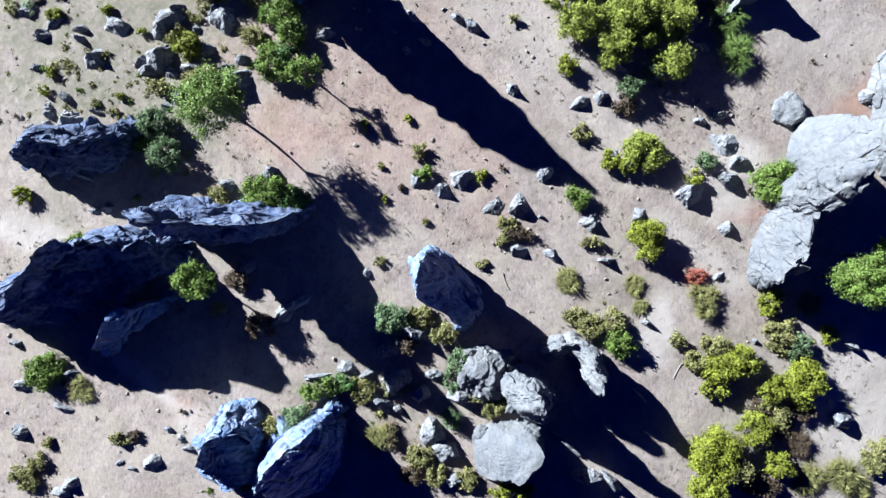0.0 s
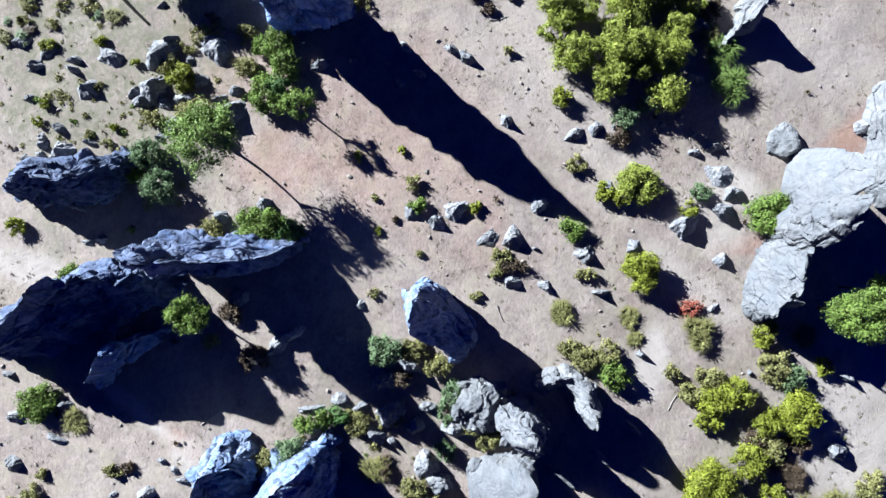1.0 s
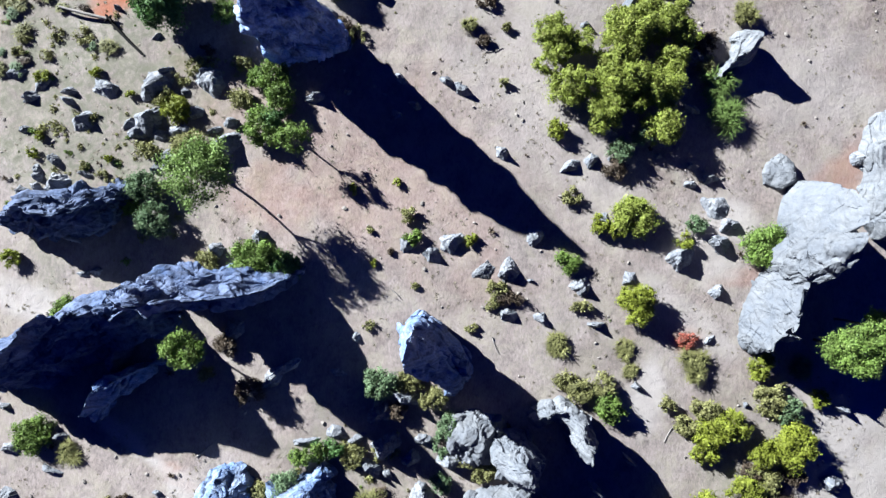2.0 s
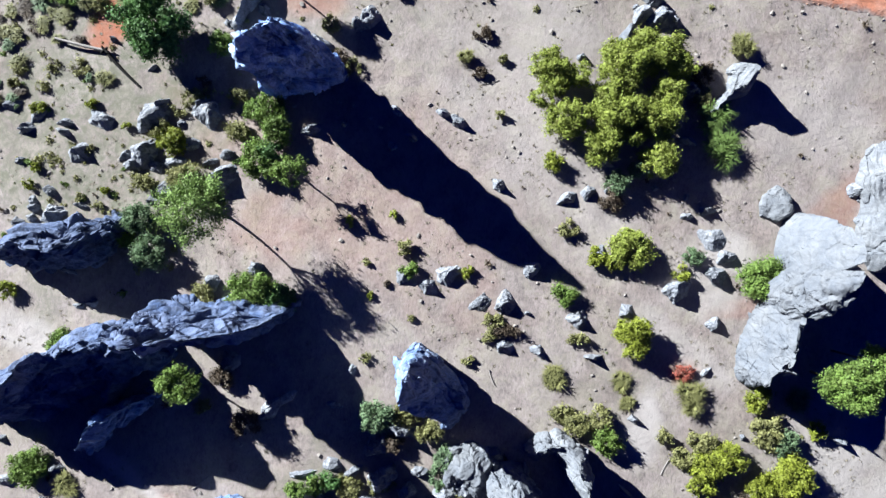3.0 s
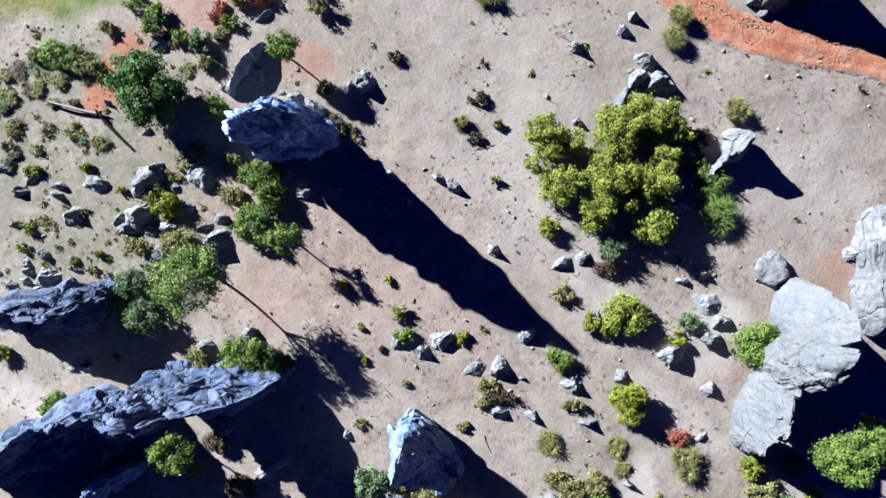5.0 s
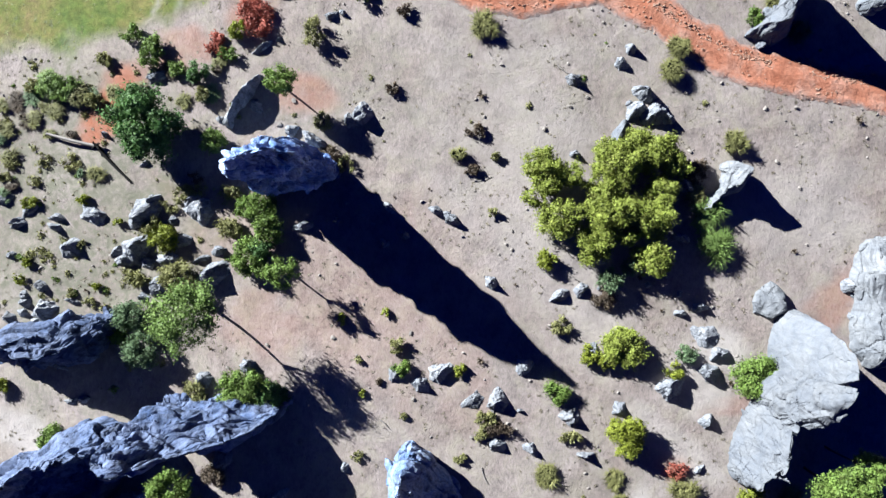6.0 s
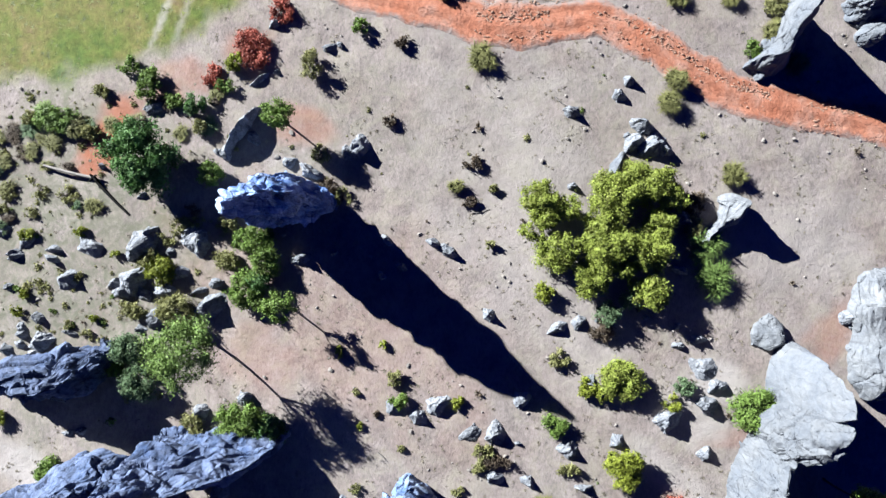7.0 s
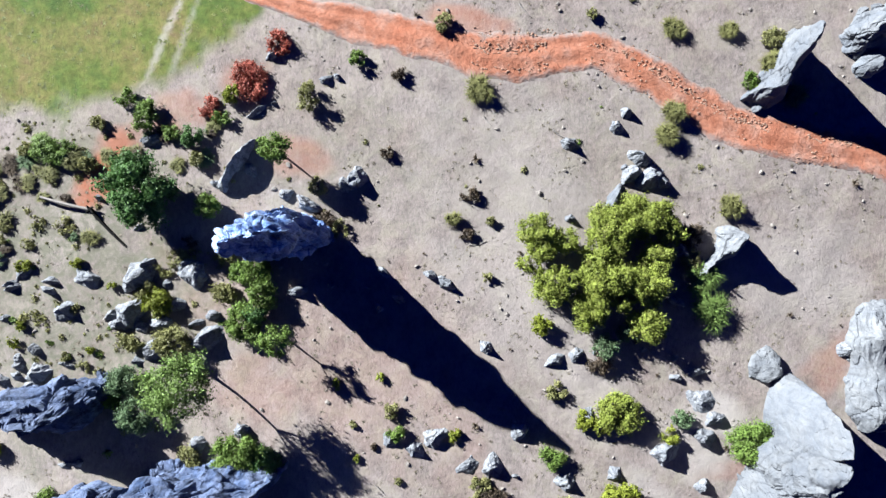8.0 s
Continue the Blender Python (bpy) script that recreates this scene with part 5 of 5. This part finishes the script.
bush("shrub", "withered brown shrub with bare twigs", -4.50, 6.60, 0.30, 0.30, 0.4, "brn", 96)
bush("shrub", "leafy mid-green shrub on stony dry ground", -39.86, 0.36, 1.38, 1.38, 1.6, "grn", 97)
bush("shrub", "sparse olive-coloured dry shrub", -42.19, -2.61, 1.32, 1.20, 1.8, "oli", 98)
bush("tree", "small light-green tree rising out of the crag's shade", -24.9, -3.2, 2.3, 1.8, 6.4, "grn", 99, low=3.0, stem=0.1, category="tree")
bush("shrub", "sparse olive-coloured dry shrub", -24.28, -6.58, 0.91, 0.91, 1.6, "oli", 100)
bush("shrub", "withered brown shrub with bare twigs", -21.98, -3.26, 1.81, 1.39, 1.6, "brn", 101, gap=0.2)
bush("shrub", "withered brown shrub with bare twigs", -19.60, -8.41, 1.82, 1.51, 1.4, "brn", 102, gap=0.3)
bush("shrub", "grey-green shrub with soft foliage", -5.62, -7.41, 2.33, 1.79, 2.8, "gry", 103)
bush("shrub", "sparse olive-coloured dry shrub", -2.34, -7.15, 1.50, 1.32, 2.2, "oli", 104)
bush("shrub", "sparse olive-coloured dry shrub", 0.06, -8.97, 1.50, 1.32, 2.0, "oli", 105)
bush("shrub", "withered brown shrub with bare twigs", -3.74, -10.33, 1.09, 1.03, 1.6, "brn", 106, gap=0.2)
bush("shrub", "leafy mid-green shrub on stony dry ground", -12.86, -14.96, 2.70, 1.32, 2.2, "grn", 107)
bush("shrub", "dark green dense bush", -11.06, -14.36, 1.80, 1.20, 2.2, "drk", 108)
bush("shrub", "sparse olive-coloured dry shrub", -8.68, -15.13, 1.51, 1.33, 1.8, "oli", 109)
bush("shrub", "grey-green shrub with soft foliage", -15.73, -18.70, 2.08, 2.38, 3.2, "gry", 110)
bush("shrub", "sparse olive-coloured dry shrub", -18.50, -19.40, 1.80, 1.80, 2.6, "oli", 111)
bush("shrub", "sparse olive-coloured dry shrub", -2.65, -22.25, 1.93, 1.33, 1.8, "oli", 112)
bush("shrub", "withered brown shrub with bare twigs", -3.56, -24.10, 1.33, 1.21, 1.6, "brn", 113)
bush("shrub", "sparse olive-coloured dry shrub", -0.84, -24.06, 1.21, 1.51, 1.8, "oli", 114)
tussock("grass_clump", "sparse olive-coloured dry wiry clump", -6.59, -20.03, 1.51, 1.4, "oli", 115)
bush("shrub", "grey-green shrub with soft foliage", 0.96, -18.15, 1.33, 1.21, 1.8, "gry", 116)
bush("shrub", "sparse olive-coloured dry shrub", -5.09, -15.09, 1.82, 0.91, 1.2, "oli", 117)
bush("shrub", "grey-green shrub with soft foliage", 1.87, -12.00, 1.33, 1.81, 1.8, "gry", 118)
bush("shrub", "sparse olive-coloured dry shrub", 3.39, -15.67, 0.91, 1.09, 1.4, "oli", 119)
bush("shrub", "sparse olive-coloured dry shrub", 6.11, -16.58, 1.09, 0.91, 1.4, "oli", 120)
bush("shrub", "round yellow-green shrub with dense small leaves", 7.30, -25.87, 2.71, 1.21, 1.8, "yel", 121)
bush("shrub", "sparse olive-coloured dry shrub", 2.48, -24.74, 1.51, 1.21, 1.4, "oli", 122)
bush("shrub", "leafy mid-green shrub on stony dry ground", -43.62, -13.28, 2.22, 2.04, 2.2, "grn", 123)
tussock("grass_clump", "sparse olive-coloured dry wiry clump", -39.70, -15.12, 1.52, 1.0, "oli", 124)
bush("shrub", "sparse olive-coloured dry shrub", -35.18, -20.72, 1.22, 0.79, 0.9, "oli", 125)
bush("shrub", "withered brown shrub with bare twigs", -33.66, -20.29, 0.91, 0.73, 0.9, "brn", 126)
bush("shrub", "sparse olive-coloured dry shrub", -44.60, -23.45, 0.91, 1.09, 1.2, "oli", 127)
bush("shrub", "sparse olive-coloured dry shrub", -43.42, -21.22, 0.61, 0.61, 0.8, "oli", 128)
bush("shrub", "sparse olive-coloured dry shrub", -46.00, -25.09, 1.82, 1.52, 1.2, "oli", 129, gap=0.2)
bush("shrub", "round yellow-green shrub with dense small leaves", -46.18, 5.92, 1.15, 1.09, 1.5, "yel", 130)
bush("shrub", "leafy mid-green shrub on stony dry ground", -40.66, -0.12, 1.09, 1.03, 1.4, "grn", 131)
bush("shrub", "round yellow-green shrub with dense small leaves", 35.33, -5.83, 1.62, 1.68, 2.2, "yel", 132)
bush("shrub", "sparse olive-coloured dry shrub", 36.17, -9.27, 1.69, 2.11, 2.0, "oli", 133)
bush("shrub", "grey-green shrub with soft foliage", 38.40, -10.65, 1.56, 1.56, 2.0, "gry", 134)
bush("shrub", "round yellow-green shrub with dense small leaves", 41.87, -9.26, 1.09, 0.97, 1.4, "yel", 135)
bush("shrub", "round yellow-green shrub with dense small leaves", 29.89, -12.77, 2.09, 1.79, 3.0, "yel", 136)
bush("shrub", "round yellow-green shrub with dense small leaves", 31.74, -11.89, 1.79, 1.79, 2.8, "yel", 137)
bush("shrub", "round yellow-green shrub with dense small leaves", 29.03, -14.94, 1.80, 1.20, 2.4, "yel", 138)
bush("shrub", "round yellow-green shrub with dense small leaves", 38.67, -14.26, 2.57, 2.33, 3.0, "yel", 139)
bush("shrub", "round yellow-green shrub with dense small leaves", 35.27, -15.06, 1.50, 1.38, 2.4, "yel", 140)
bush("shrub", "round yellow-green shrub with dense small leaves", 28.92, -21.75, 2.73, 2.96, 3.8, "yel", 141)
bush("shrub", "round yellow-green shrub with dense small leaves", 33.06, -19.15, 2.21, 1.79, 3.0, "yel", 142)
bush("shrub", "round yellow-green shrub with dense small leaves", 28.37, -25.46, 2.67, 1.78, 3.6, "yel", 143)
bush("shrub", "sparse olive-coloured dry shrub", 31.33, -23.77, 1.79, 1.79, 3.2, "oli", 144)
bush("shrub", "round yellow-green shrub with dense small leaves", 35.98, -23.01, 1.85, 1.67, 2.8, "yel", 145)
bush("shrub", "sparse olive-coloured dry shrub", 29.40, -10.35, 1.82, 1.21, 1.4, "oli", 146)
bush("shrub", "sparse olive-coloured dry shrub", 25.21, -9.94, 0.91, 0.91, 1.2, "oli", 147)
bush("shrub", "sparse olive-coloured dry shrub", 27.29, -12.04, 1.39, 1.33, 1.4, "oli", 148)
tussock("grass_clump", "sparse olive-coloured dry wiry clump", 28.14, -5.68, 1.75, 1.6, "oli", 149)
bush("shrub", "rust-red dead-leaved shrub on red soil", 27.43, -2.86, 1.40, 1.09, 0.8, "red", 150, gap=0.5, dense=0.45)
bush("shrub", "sparse olive-coloured dry shrub", 15.74, -8.38, 1.51, 1.51, 1.8, "oli", 151)
bush("shrub", "sparse olive-coloured dry shrub", 18.16, -7.78, 1.51, 1.33, 1.7, "oli", 152)
bush("shrub", "leafy mid-green shrub on stony dry ground", 18.95, -10.26, 1.56, 1.68, 2.4, "grn", 153)
tussock("grass_clump", "sparse olive-coloured dry wiry clump", 13.11, -3.28, 1.40, 1.0, "oli", 154)
bush("shrub", "sparse olive-coloured dry shrub", 14.02, -7.22, 1.52, 1.21, 1.0, "oli", 155, gap=0.3)
tussock("grass_clump", "sparse olive-coloured dry wiry clump", 20.47, -3.90, 1.28, 0.6, "oli", 156)
tussock("grass_clump", "sparse olive-coloured dry wiry clump", 21.22, -6.52, 1.16, 0.5, "oli", 157)
bush("tree", "spreading green tree beside the limestone massif", 41.60, -3.00, 3.00, 2.60, 9.0, "grn", 158, low=5.0, stem=0.14, category="tree")
bush("tree", "small green tree beside the limestone massif", 44.00, -0.80, 1.90, 1.70, 8.5, "grn", 159, low=5.0, stem=0.12, category="tree")
bush("shrub", "sparse olive-coloured dry shrub", 46.99, -22.59, 1.51, 2.72, 1.6, "oli", 160, gap=0.3)
tussock("grass_clump", "sparse olive-coloured dry wiry clump", 43.17, -24.66, 2.26, 1.8, "oli", 161)
bush("shrub", "withered brown shrub with bare twigs", 39.15, -17.51, 1.82, 1.21, 1.2, "brn", 162, gap=0.2)
bush("shrub", "sparse olive-coloured dry shrub", 35.45, -18.09, 2.42, 1.51, 1.4, "oli", 163)
bush("shrub", "withered brown shrub with bare twigs", 34.30, -25.70, 2.73, 1.21, 1.2, "brn", 164, gap=0.2)
tussock("grass_clump", "withered brown wiry clump with bare twigs", 38.61, -21.19, 1.52, 1.0, "brn", 165)
tussock("grass_clump", "grey-green wiry clump with soft foliage", 39.69, -5.99, 1.36, 1.4, "gry", 166)
bush("shrub", "sparse olive-coloured dry shrub", -45.00, 30.10, 0.88, 0.75, 0.5, "oli", 230, gap=0.35, dense=0.4)
bush("shrub", "sparse olive-coloured dry shrub", -45.60, 28.50, 0.88, 0.75, 0.5, "oli", 231, gap=0.35, dense=0.4)
bush("shrub", "small yellow-green cushion shrub on dry grass", -42.70, 25.70, 0.94, 0.80, 0.9, "yel", 232)
bush("shrub", "small yellow-green cushion shrub on dry grass", -36.70, 26.10, 0.70, 0.60, 0.9, "yel", 233)
bush("shrub", "small yellow-green cushion shrub on dry grass", -32.80, 23.70, 0.53, 0.45, 0.9, "yel", 234)
bush("shrub", "sparse olive-coloured dry shrub", -37.00, 21.20, 0.65, 0.55, 0.5, "oli", 235, gap=0.35, dense=0.4)
bush("shrub", "small yellow-green cushion shrub on dry grass", -43.10, 19.30, 0.70, 0.60, 0.9, "yel", 236)
bush("shrub", "small yellow-green cushion shrub on dry grass", -43.80, 17.40, 0.70, 0.60, 0.9, "yel", 237)
bush("shrub", "small yellow-green cushion shrub on dry grass", -35.30, 16.70, 0.53, 0.45, 0.9, "yel", 238)
bush("shrub", "sparse olive-coloured dry shrub", -36.10, 14.80, 0.76, 0.65, 0.5, "oli", 239, gap=0.35, dense=0.4)
bush("shrub", "sparse olive-coloured dry shrub", -38.30, 15.90, 0.70, 0.60, 0.5, "oli", 240, gap=0.35, dense=0.4)
bush("shrub", "sparse olive-coloured dry shrub", -38.20, 30.20, 1.23, 1.05, 0.5, "oli", 241, gap=0.35, dense=0.4)
bush("shrub", "sparse olive-coloured dry shrub", -42.40, 28.10, 1.00, 0.85, 0.5, "oli", 242, gap=0.35, dense=0.4)
bush("shrub", "sparse olive-coloured dry shrub", -41.30, 30.50, 1.00, 0.85, 0.5, "oli", 243, gap=0.35, dense=0.4)
bush("shrub", "sparse olive-coloured dry shrub", -30.70, 17.60, 1.06, 0.90, 0.5, "oli", 244, gap=0.35, dense=0.4)
bush("shrub", "sparse olive-coloured dry shrub", -26.90, 25.50, 1.17, 1.00, 0.5, "oli", 245, gap=0.35, dense=0.4)
bush("shrub", "sparse olive-coloured dry shrub", -21.10, 23.00, 1.06, 0.90, 0.5, "oli", 246, gap=0.35, dense=0.4)
bush("shrub", "sparse olive-coloured dry shrub", -24.40, 27.10, 1.29, 1.10, 0.5, "oli", 247, gap=0.35, dense=0.4)
bush("shrub", "sparse olive-coloured dry shrub", -38.43, 12.73, 1.20, 0.90, 1.2, "oli", 178, gap=0.3)
bush("shrub", "leafy mid-green shrub on stony dry ground", -32.61, 10.99, 1.20, 1.08, 1.6, "grn", 179, gap=0.2)
bush("shrub", "sparse olive-coloured dry shrub", -25.54, 26.82, 1.02, 0.90, 1.2, "oli", 180, gap=0.2)
bush("shrub", "sparse olive-coloured dry shrub", -28.73, 22.94, 1.31, 1.20, 1.6, "oli", 181, gap=0.2)
bush("shrub", "sparse olive-coloured dry shrub", -20.40, 26.82, 1.20, 0.90, 1.4, "oli", 182, gap=0.2)
bush("shrub", "leafy mid-green shrub on stony dry ground", -19.13, 25.33, 1.31, 1.07, 1.8, "grn", 183, gap=0.2)
bush("shrub", "withered brown shrub with bare twigs", -24.41, 28.32, 0.90, 0.66, 0.9, "brn", 184, gap=0.3)
bush("shrub", "sparse olive-coloured dry shrub", -42.29, 38.38, 1.20, 0.78, 1.3, "oli", 185, gap=0.2)
bush("shrub", "sparse olive-coloured dry shrub", -34.24, 41.21, 0.90, 0.78, 1.2, "oli", 186)
bush("shrub", "leafy mid-green shrub on stony dry ground", -31.15, 43.87, 1.20, 1.02, 1.5, "grn", 187)
bush("shrub", "sparse olive-coloured dry shrub", -10.54, 34.31, 1.02, 1.20, 1.3, "oli", 188, gap=0.3)
bush("shrub", "withered brown shrub with bare twigs", -9.65, 30.72, 1.20, 1.08, 1.2, "brn", 189, gap=0.4)
bush("shrub", "sparse olive-coloured dry shrub", -8.15, 29.52, 1.20, 1.20, 1.2, "oli", 190, gap=0.4)
tussock("grass_clump", "sparse olive-coloured dry wiry clump", 39.86, -25.15, 1.82, 0.9, "oli", 191)
tussock("grass_clump", "sparse olive-coloured dry wiry clump", 45.33, -26.07, 1.52, 0.9, "oli", 192)
tussock("grass_clump", "withered brown wiry clump with bare twigs", 36.85, -19.70, 1.37, 0.8, "brn", 193)
bush("shrub", "withered brown shrub with bare twigs", 34.39, -16.95, 1.34, 1.22, 0.9, "brn", 194, gap=0.4)
bush("shrub", "sparse olive-coloured dry shrub", -14.48, -17.21, 0.79, 1.82, 1.2, "oli", 195, gap=0.2)
bush("shrub", "withered brown shrub with bare twigs", -5.70, -19.94, 0.91, 1.52, 1.2, "brn", 196, gap=0.3)
bush("shrub", "sparse olive-coloured dry shrub", 5.21, -17.21, 1.33, 1.21, 1.2, "oli", 197, gap=0.3)
bush("shrub", "grey-green shrub with soft foliage", 0.97, -13.88, 0.91, 1.82, 1.2, "gry", 198, gap=0.3)
tussock("grass_clump", "sparse olive-coloured dry wiry clump", -20.92, -25.48, 1.06, 0.8, "oli", 199)

brush = np.random.default_rng(61)
for n in range(34):
    x, y = (brush.uniform(-48, -35), brush.uniform(25.5, 37.5)) if n < 22 else (brush.uniform(-36, -21), brush.uniform(36.5, 41.5))
    kind = ("brn", "gry", "oli", "oli")[n % 4]
    label = {"brn": "withered grey-brown wiry clump on the stony slope", "gry": "grey-green wiry clump on the stony slope", "oli": "dry olive wiry clump on the stony slope"}[kind]
    tussock("grass_clump", label, x, y, brush.uniform(0.5, 1.15), brush.uniform(0.35, 0.8), kind, 700 + n)

# ---- fallen trunk on the slope ----
def fallen_log():
    r = np.random.default_rng(77)
    root = tagged(new("fallen_log"), "fallen grey tree trunk with a black lower end", "log")
    tip, knee, end = Vector((-40.7, 33.3, 0.14)), Vector((-35.2, 31.9, 0.16)), Vector((-31.5, 28.0, 0.12))
    root.location = (knee.x, knee.y, gz(knee.x, knee.y))
    rel = lambda p: (p.x - knee.x, p.y - knee.y, p.z)
    v, f = tube(limb_path(rel(tip), rel(knee), r, 0.03, 12), np.linspace(0.13, 0.19, 12), 10)
    part("trunk", v, f, DEADWOOD, root, "weathered grey trunk", smooth=True)
    # near-black from the knee to the lower end
    v, f = tube(limb_path(rel(knee), rel(end), r, 0.03, 10), np.linspace(0.22, 0.15, 10), 9)
    part("black_end", v, f, BLACK_WOOD, root, "black trunk end", smooth=True)
    for dx, dy, dz in ((0.5, 0.25, 0.3), (-0.35, -0.45, 0.2), (0.45, -0.4, 0.3), (-0.2, 0.4, 0.3)):
        v, f = tube(limb_path((0, 0, 0.35), (dx, dy, 0.3 + dz), r, 0.1), np.linspace(0.2, 0.07, 6), 6)
        part("stub", v, f, BLACK_WOOD, root, smooth=True)


fallen_log()


def stick(x, y, length, yaw, seed):
    r = np.random.default_rng(300 + seed)
    v, f = tube(limb_path((-length / 2, 0, 0.06), (length / 2, 0, 0.1), r, 0.08), np.linspace(0.07, 0.03, 6), 6)
    ob = part("fallen_branch", v, f, DEADWOOD, smooth=True)
    ob.matrix_world = pose(x, y, gz(x, y), 0, 0, yaw)
    tagged(ob, "bare grey fallen branch on dry grass", "branch", group="fallen branches")


stick(15.36, 39.96, 1.83, -35, 0)
stick(6.58, 28.33, 1.83, 15, 1)
stick(7.61, 41.35, 1.22, -50, 2)
stick(6.75, -3.47, 1.83, -70, 3)
stick(-24.43, -14.63, 3.05, 40, 4)
stick(-21.98, -17.39, 2.44, -45, 5)
stick(11.60, 53.17, 1.83, -50, 6)
stick(-3.91, 2.00, 1.34, -45, 7)
stick(25.47, -13.10, 2.07, 60, 8)
stick(7.79, 3.49, 0.85, 80, 9)
stick(8.88, 10.22, 0.85, 60, 10)
stick(10.40, 11.75, 0.98, 50, 11)


# ---- ground cover that nobody could count ----
def scatter(n, box, keep, seed):
    r = np.random.default_rng(seed)
    x, y = r.uniform(box[0], box[1], n), r.uniform(box[2], box[3], n)
    ok = keep(x, y) > r.random(n)
    return x[ok], y[ok], r


def patchy(x, y):
    return np.clip(0.45 + 0.9 * fbm(flat3(x / 5, y / 5), 3, 71), 0.03, 1) * (1 - meadow_mask(x, y)) * (1 - 0.85 * on_road(x, y))


def on_road(x, y):
    d = np.full(len(x), 99.0)
    for px, py, w in road_line[::2]:
        d = np.minimum(d, np.hypot(x - px, y - py) / w)
    return (d < 1.0).astype(float)


def tufts(name, label, n, box, keep, mat, seed, radius, height, blades, width=0.03):
    x, y, r = scatter(n, box, keep, seed)
    kinds = [blade_fan(blades, radius, height, r, width) for _ in range(12)]
    z = ground_z(x, y)
    pick, turn, grow = r.integers(0, 12, len(x)), r.uniform(0, 6.28, len(x)), r.uniform(0.5, 1.5, len(x)) ** 1.4
    pieces = []
    for i in range(len(x)):
        v, f = kinds[pick[i]]
        c, s = math.cos(turn[i]) * grow[i], math.sin(turn[i]) * grow[i]
        pieces.append((np.stack([v[:, 0] * c - v[:, 1] * s + x[i], v[:, 0] * s + v[:, 1] * c + y[i], v[:, 2] * grow[i] + z[i]], -1), f))
    v, f = joined(pieces)
    tagged(part(name, v, f, mat), label, "grass", kind="stuff")


BOX = (-52, 60, -32, 62)
tufts("dry_grass", "sparse straw-coloured dry grass tufts over the ground", 11000, BOX, patchy, STRAW, 81, 0.2, 0.05, 9, 0.02)


def leafy_dots(name, label, n, box, keep, mat, seed, radius):
    """Low leafy cushions, too many to count."""
    x, y, r = scatter(n, box, keep, seed)
    kinds = []
    for _ in range(10):
        e = r.normal(size=(70, 3))
        e[:, 2] = np.abs(e[:, 2]) * 0.8
        e /= np.linalg.norm(e, axis=1)[:, None]
        kinds.append(leaf_sprays(e * r.uniform(0.3, 1.0, (70, 1)) * [1, 1, 0.6] * radius, e, 0.11, r))
    z = ground_z(x, y)
    pick, grow = r.integers(0, 10, len(x)), 0.35 + 1.3 * r.random(len(x)) ** 3
    v, f = joined([(kinds[k][0] * g + (a, b, c), kinds[k][1]) for a, b, c, k, g in zip(x, y, z, pick, grow)])
    tagged(part(name, v, f, mat), label, "scrub", kind="stuff")


leafy_dots("low_scrub", "small olive scrub cushions over the ground", 2600, BOX, lambda x, y: patchy(x, y) * np.clip(0.004 + spots(x, y, SCRUB), 0, 1), LEAF["oli"], 82, 0.42)
leafy_dots("green_scrub", "small green scrub cushions over the ground", 700, BOX, lambda x, y: patchy(x, y) * np.clip(0.02 + spots(x, y, SCRUB), 0, 1), LEAF["grn"], 85, 0.4)
leafy_dots("grey_scrub", "low grey-green scrub between the fissured boulders", 320, (-50, -20, 8, 42), lambda x, y: patchy(x, y) * np.clip(1.3 * spots(x, y, SCRUB), 0, 1), LEAF["oli"], 86, 0.5)
tufts("withered_scrub", "small withered brown scrub tufts over the ground", 120, BOX, patchy, LEAF["brn"], 83, 0.4, 0.3, 22, 0.035)
tufts("meadow_grass", "green and yellow meadow grass", 1500, (-60, -8, 38, 62), meadow_mask, MEADOW, 84, 0.3, 0.015, 7, 0.03)


def stones(name, label, n, box, keep, mat, seed, small, large):
    x, y, r = scatter(n, box, keep, seed)
    z = ground_z(x, y)
    size = small * (large / small) ** (r.random(len(x)) ** 3)
    pieces = []
    for i in range(len(x)):
        v = PEB_V * r.uniform(0.6, 1.15, (len(PEB_V), 1)) * size[i] * [1.2, 0.9, 0.65]
        c, s = math.cos(i), math.sin(i)
        pieces.append((np.stack([v[:, 0] * c - v[:, 1] * s + x[i], v[:, 0] * s + v[:, 1] * c + y[i], v[:, 2] + z[i] + size[i] * 0.15], -1), PEB_F))
    v, f = joined(pieces)
    tagged(part(name, v, f, mat), label, "stones", kind="stuff")


stones("pebbles", "loose grey and tan stones strewn over the ground", 4500, BOX, patchy, PEBBLE, 91, 0.05, 0.32)


def road_clods():
    r = np.random.default_rng(95)
    pieces = []
    way = np.gradient(road_line[:, :2], axis=0)
    way /= np.linalg.norm(way, axis=1)[:, None]
    for _ in range(2600):
        i = r.integers(0, len(road_line))
        a = r.choice([-0.5, 0.3, 0.36, 0.42, 0.88, 0.95, -0.9]) + r.normal() * 0.08
        x, y = road_line[i, :2] + np.array([-way[i, 1], way[i, 0]]) * a * road_line[i, 2] + r.normal(size=2) * 0.25
        if x < 6 or vnoise(np.array([[x / 4, y / 4, a]]), 5)[0] < 0.05:
            continue
        size = r.uniform(0.05, 0.14)
        v = PEB_V * r.uniform(0.6, 1.15, (len(PEB_V), 1)) * size * [1.3, 0.9, 0.7]
        pieces.append((v + [x, y, gz(x, y) + 0.11 - 0.1 * (abs(a) > 0.8) + size * 0.2], PEB_F))
    v, f = joined(pieces)
    tagged(part("road_clods", v, f, CLOD), "crumbled red earth clods along the track", "clods", kind="stuff")


road_clods()
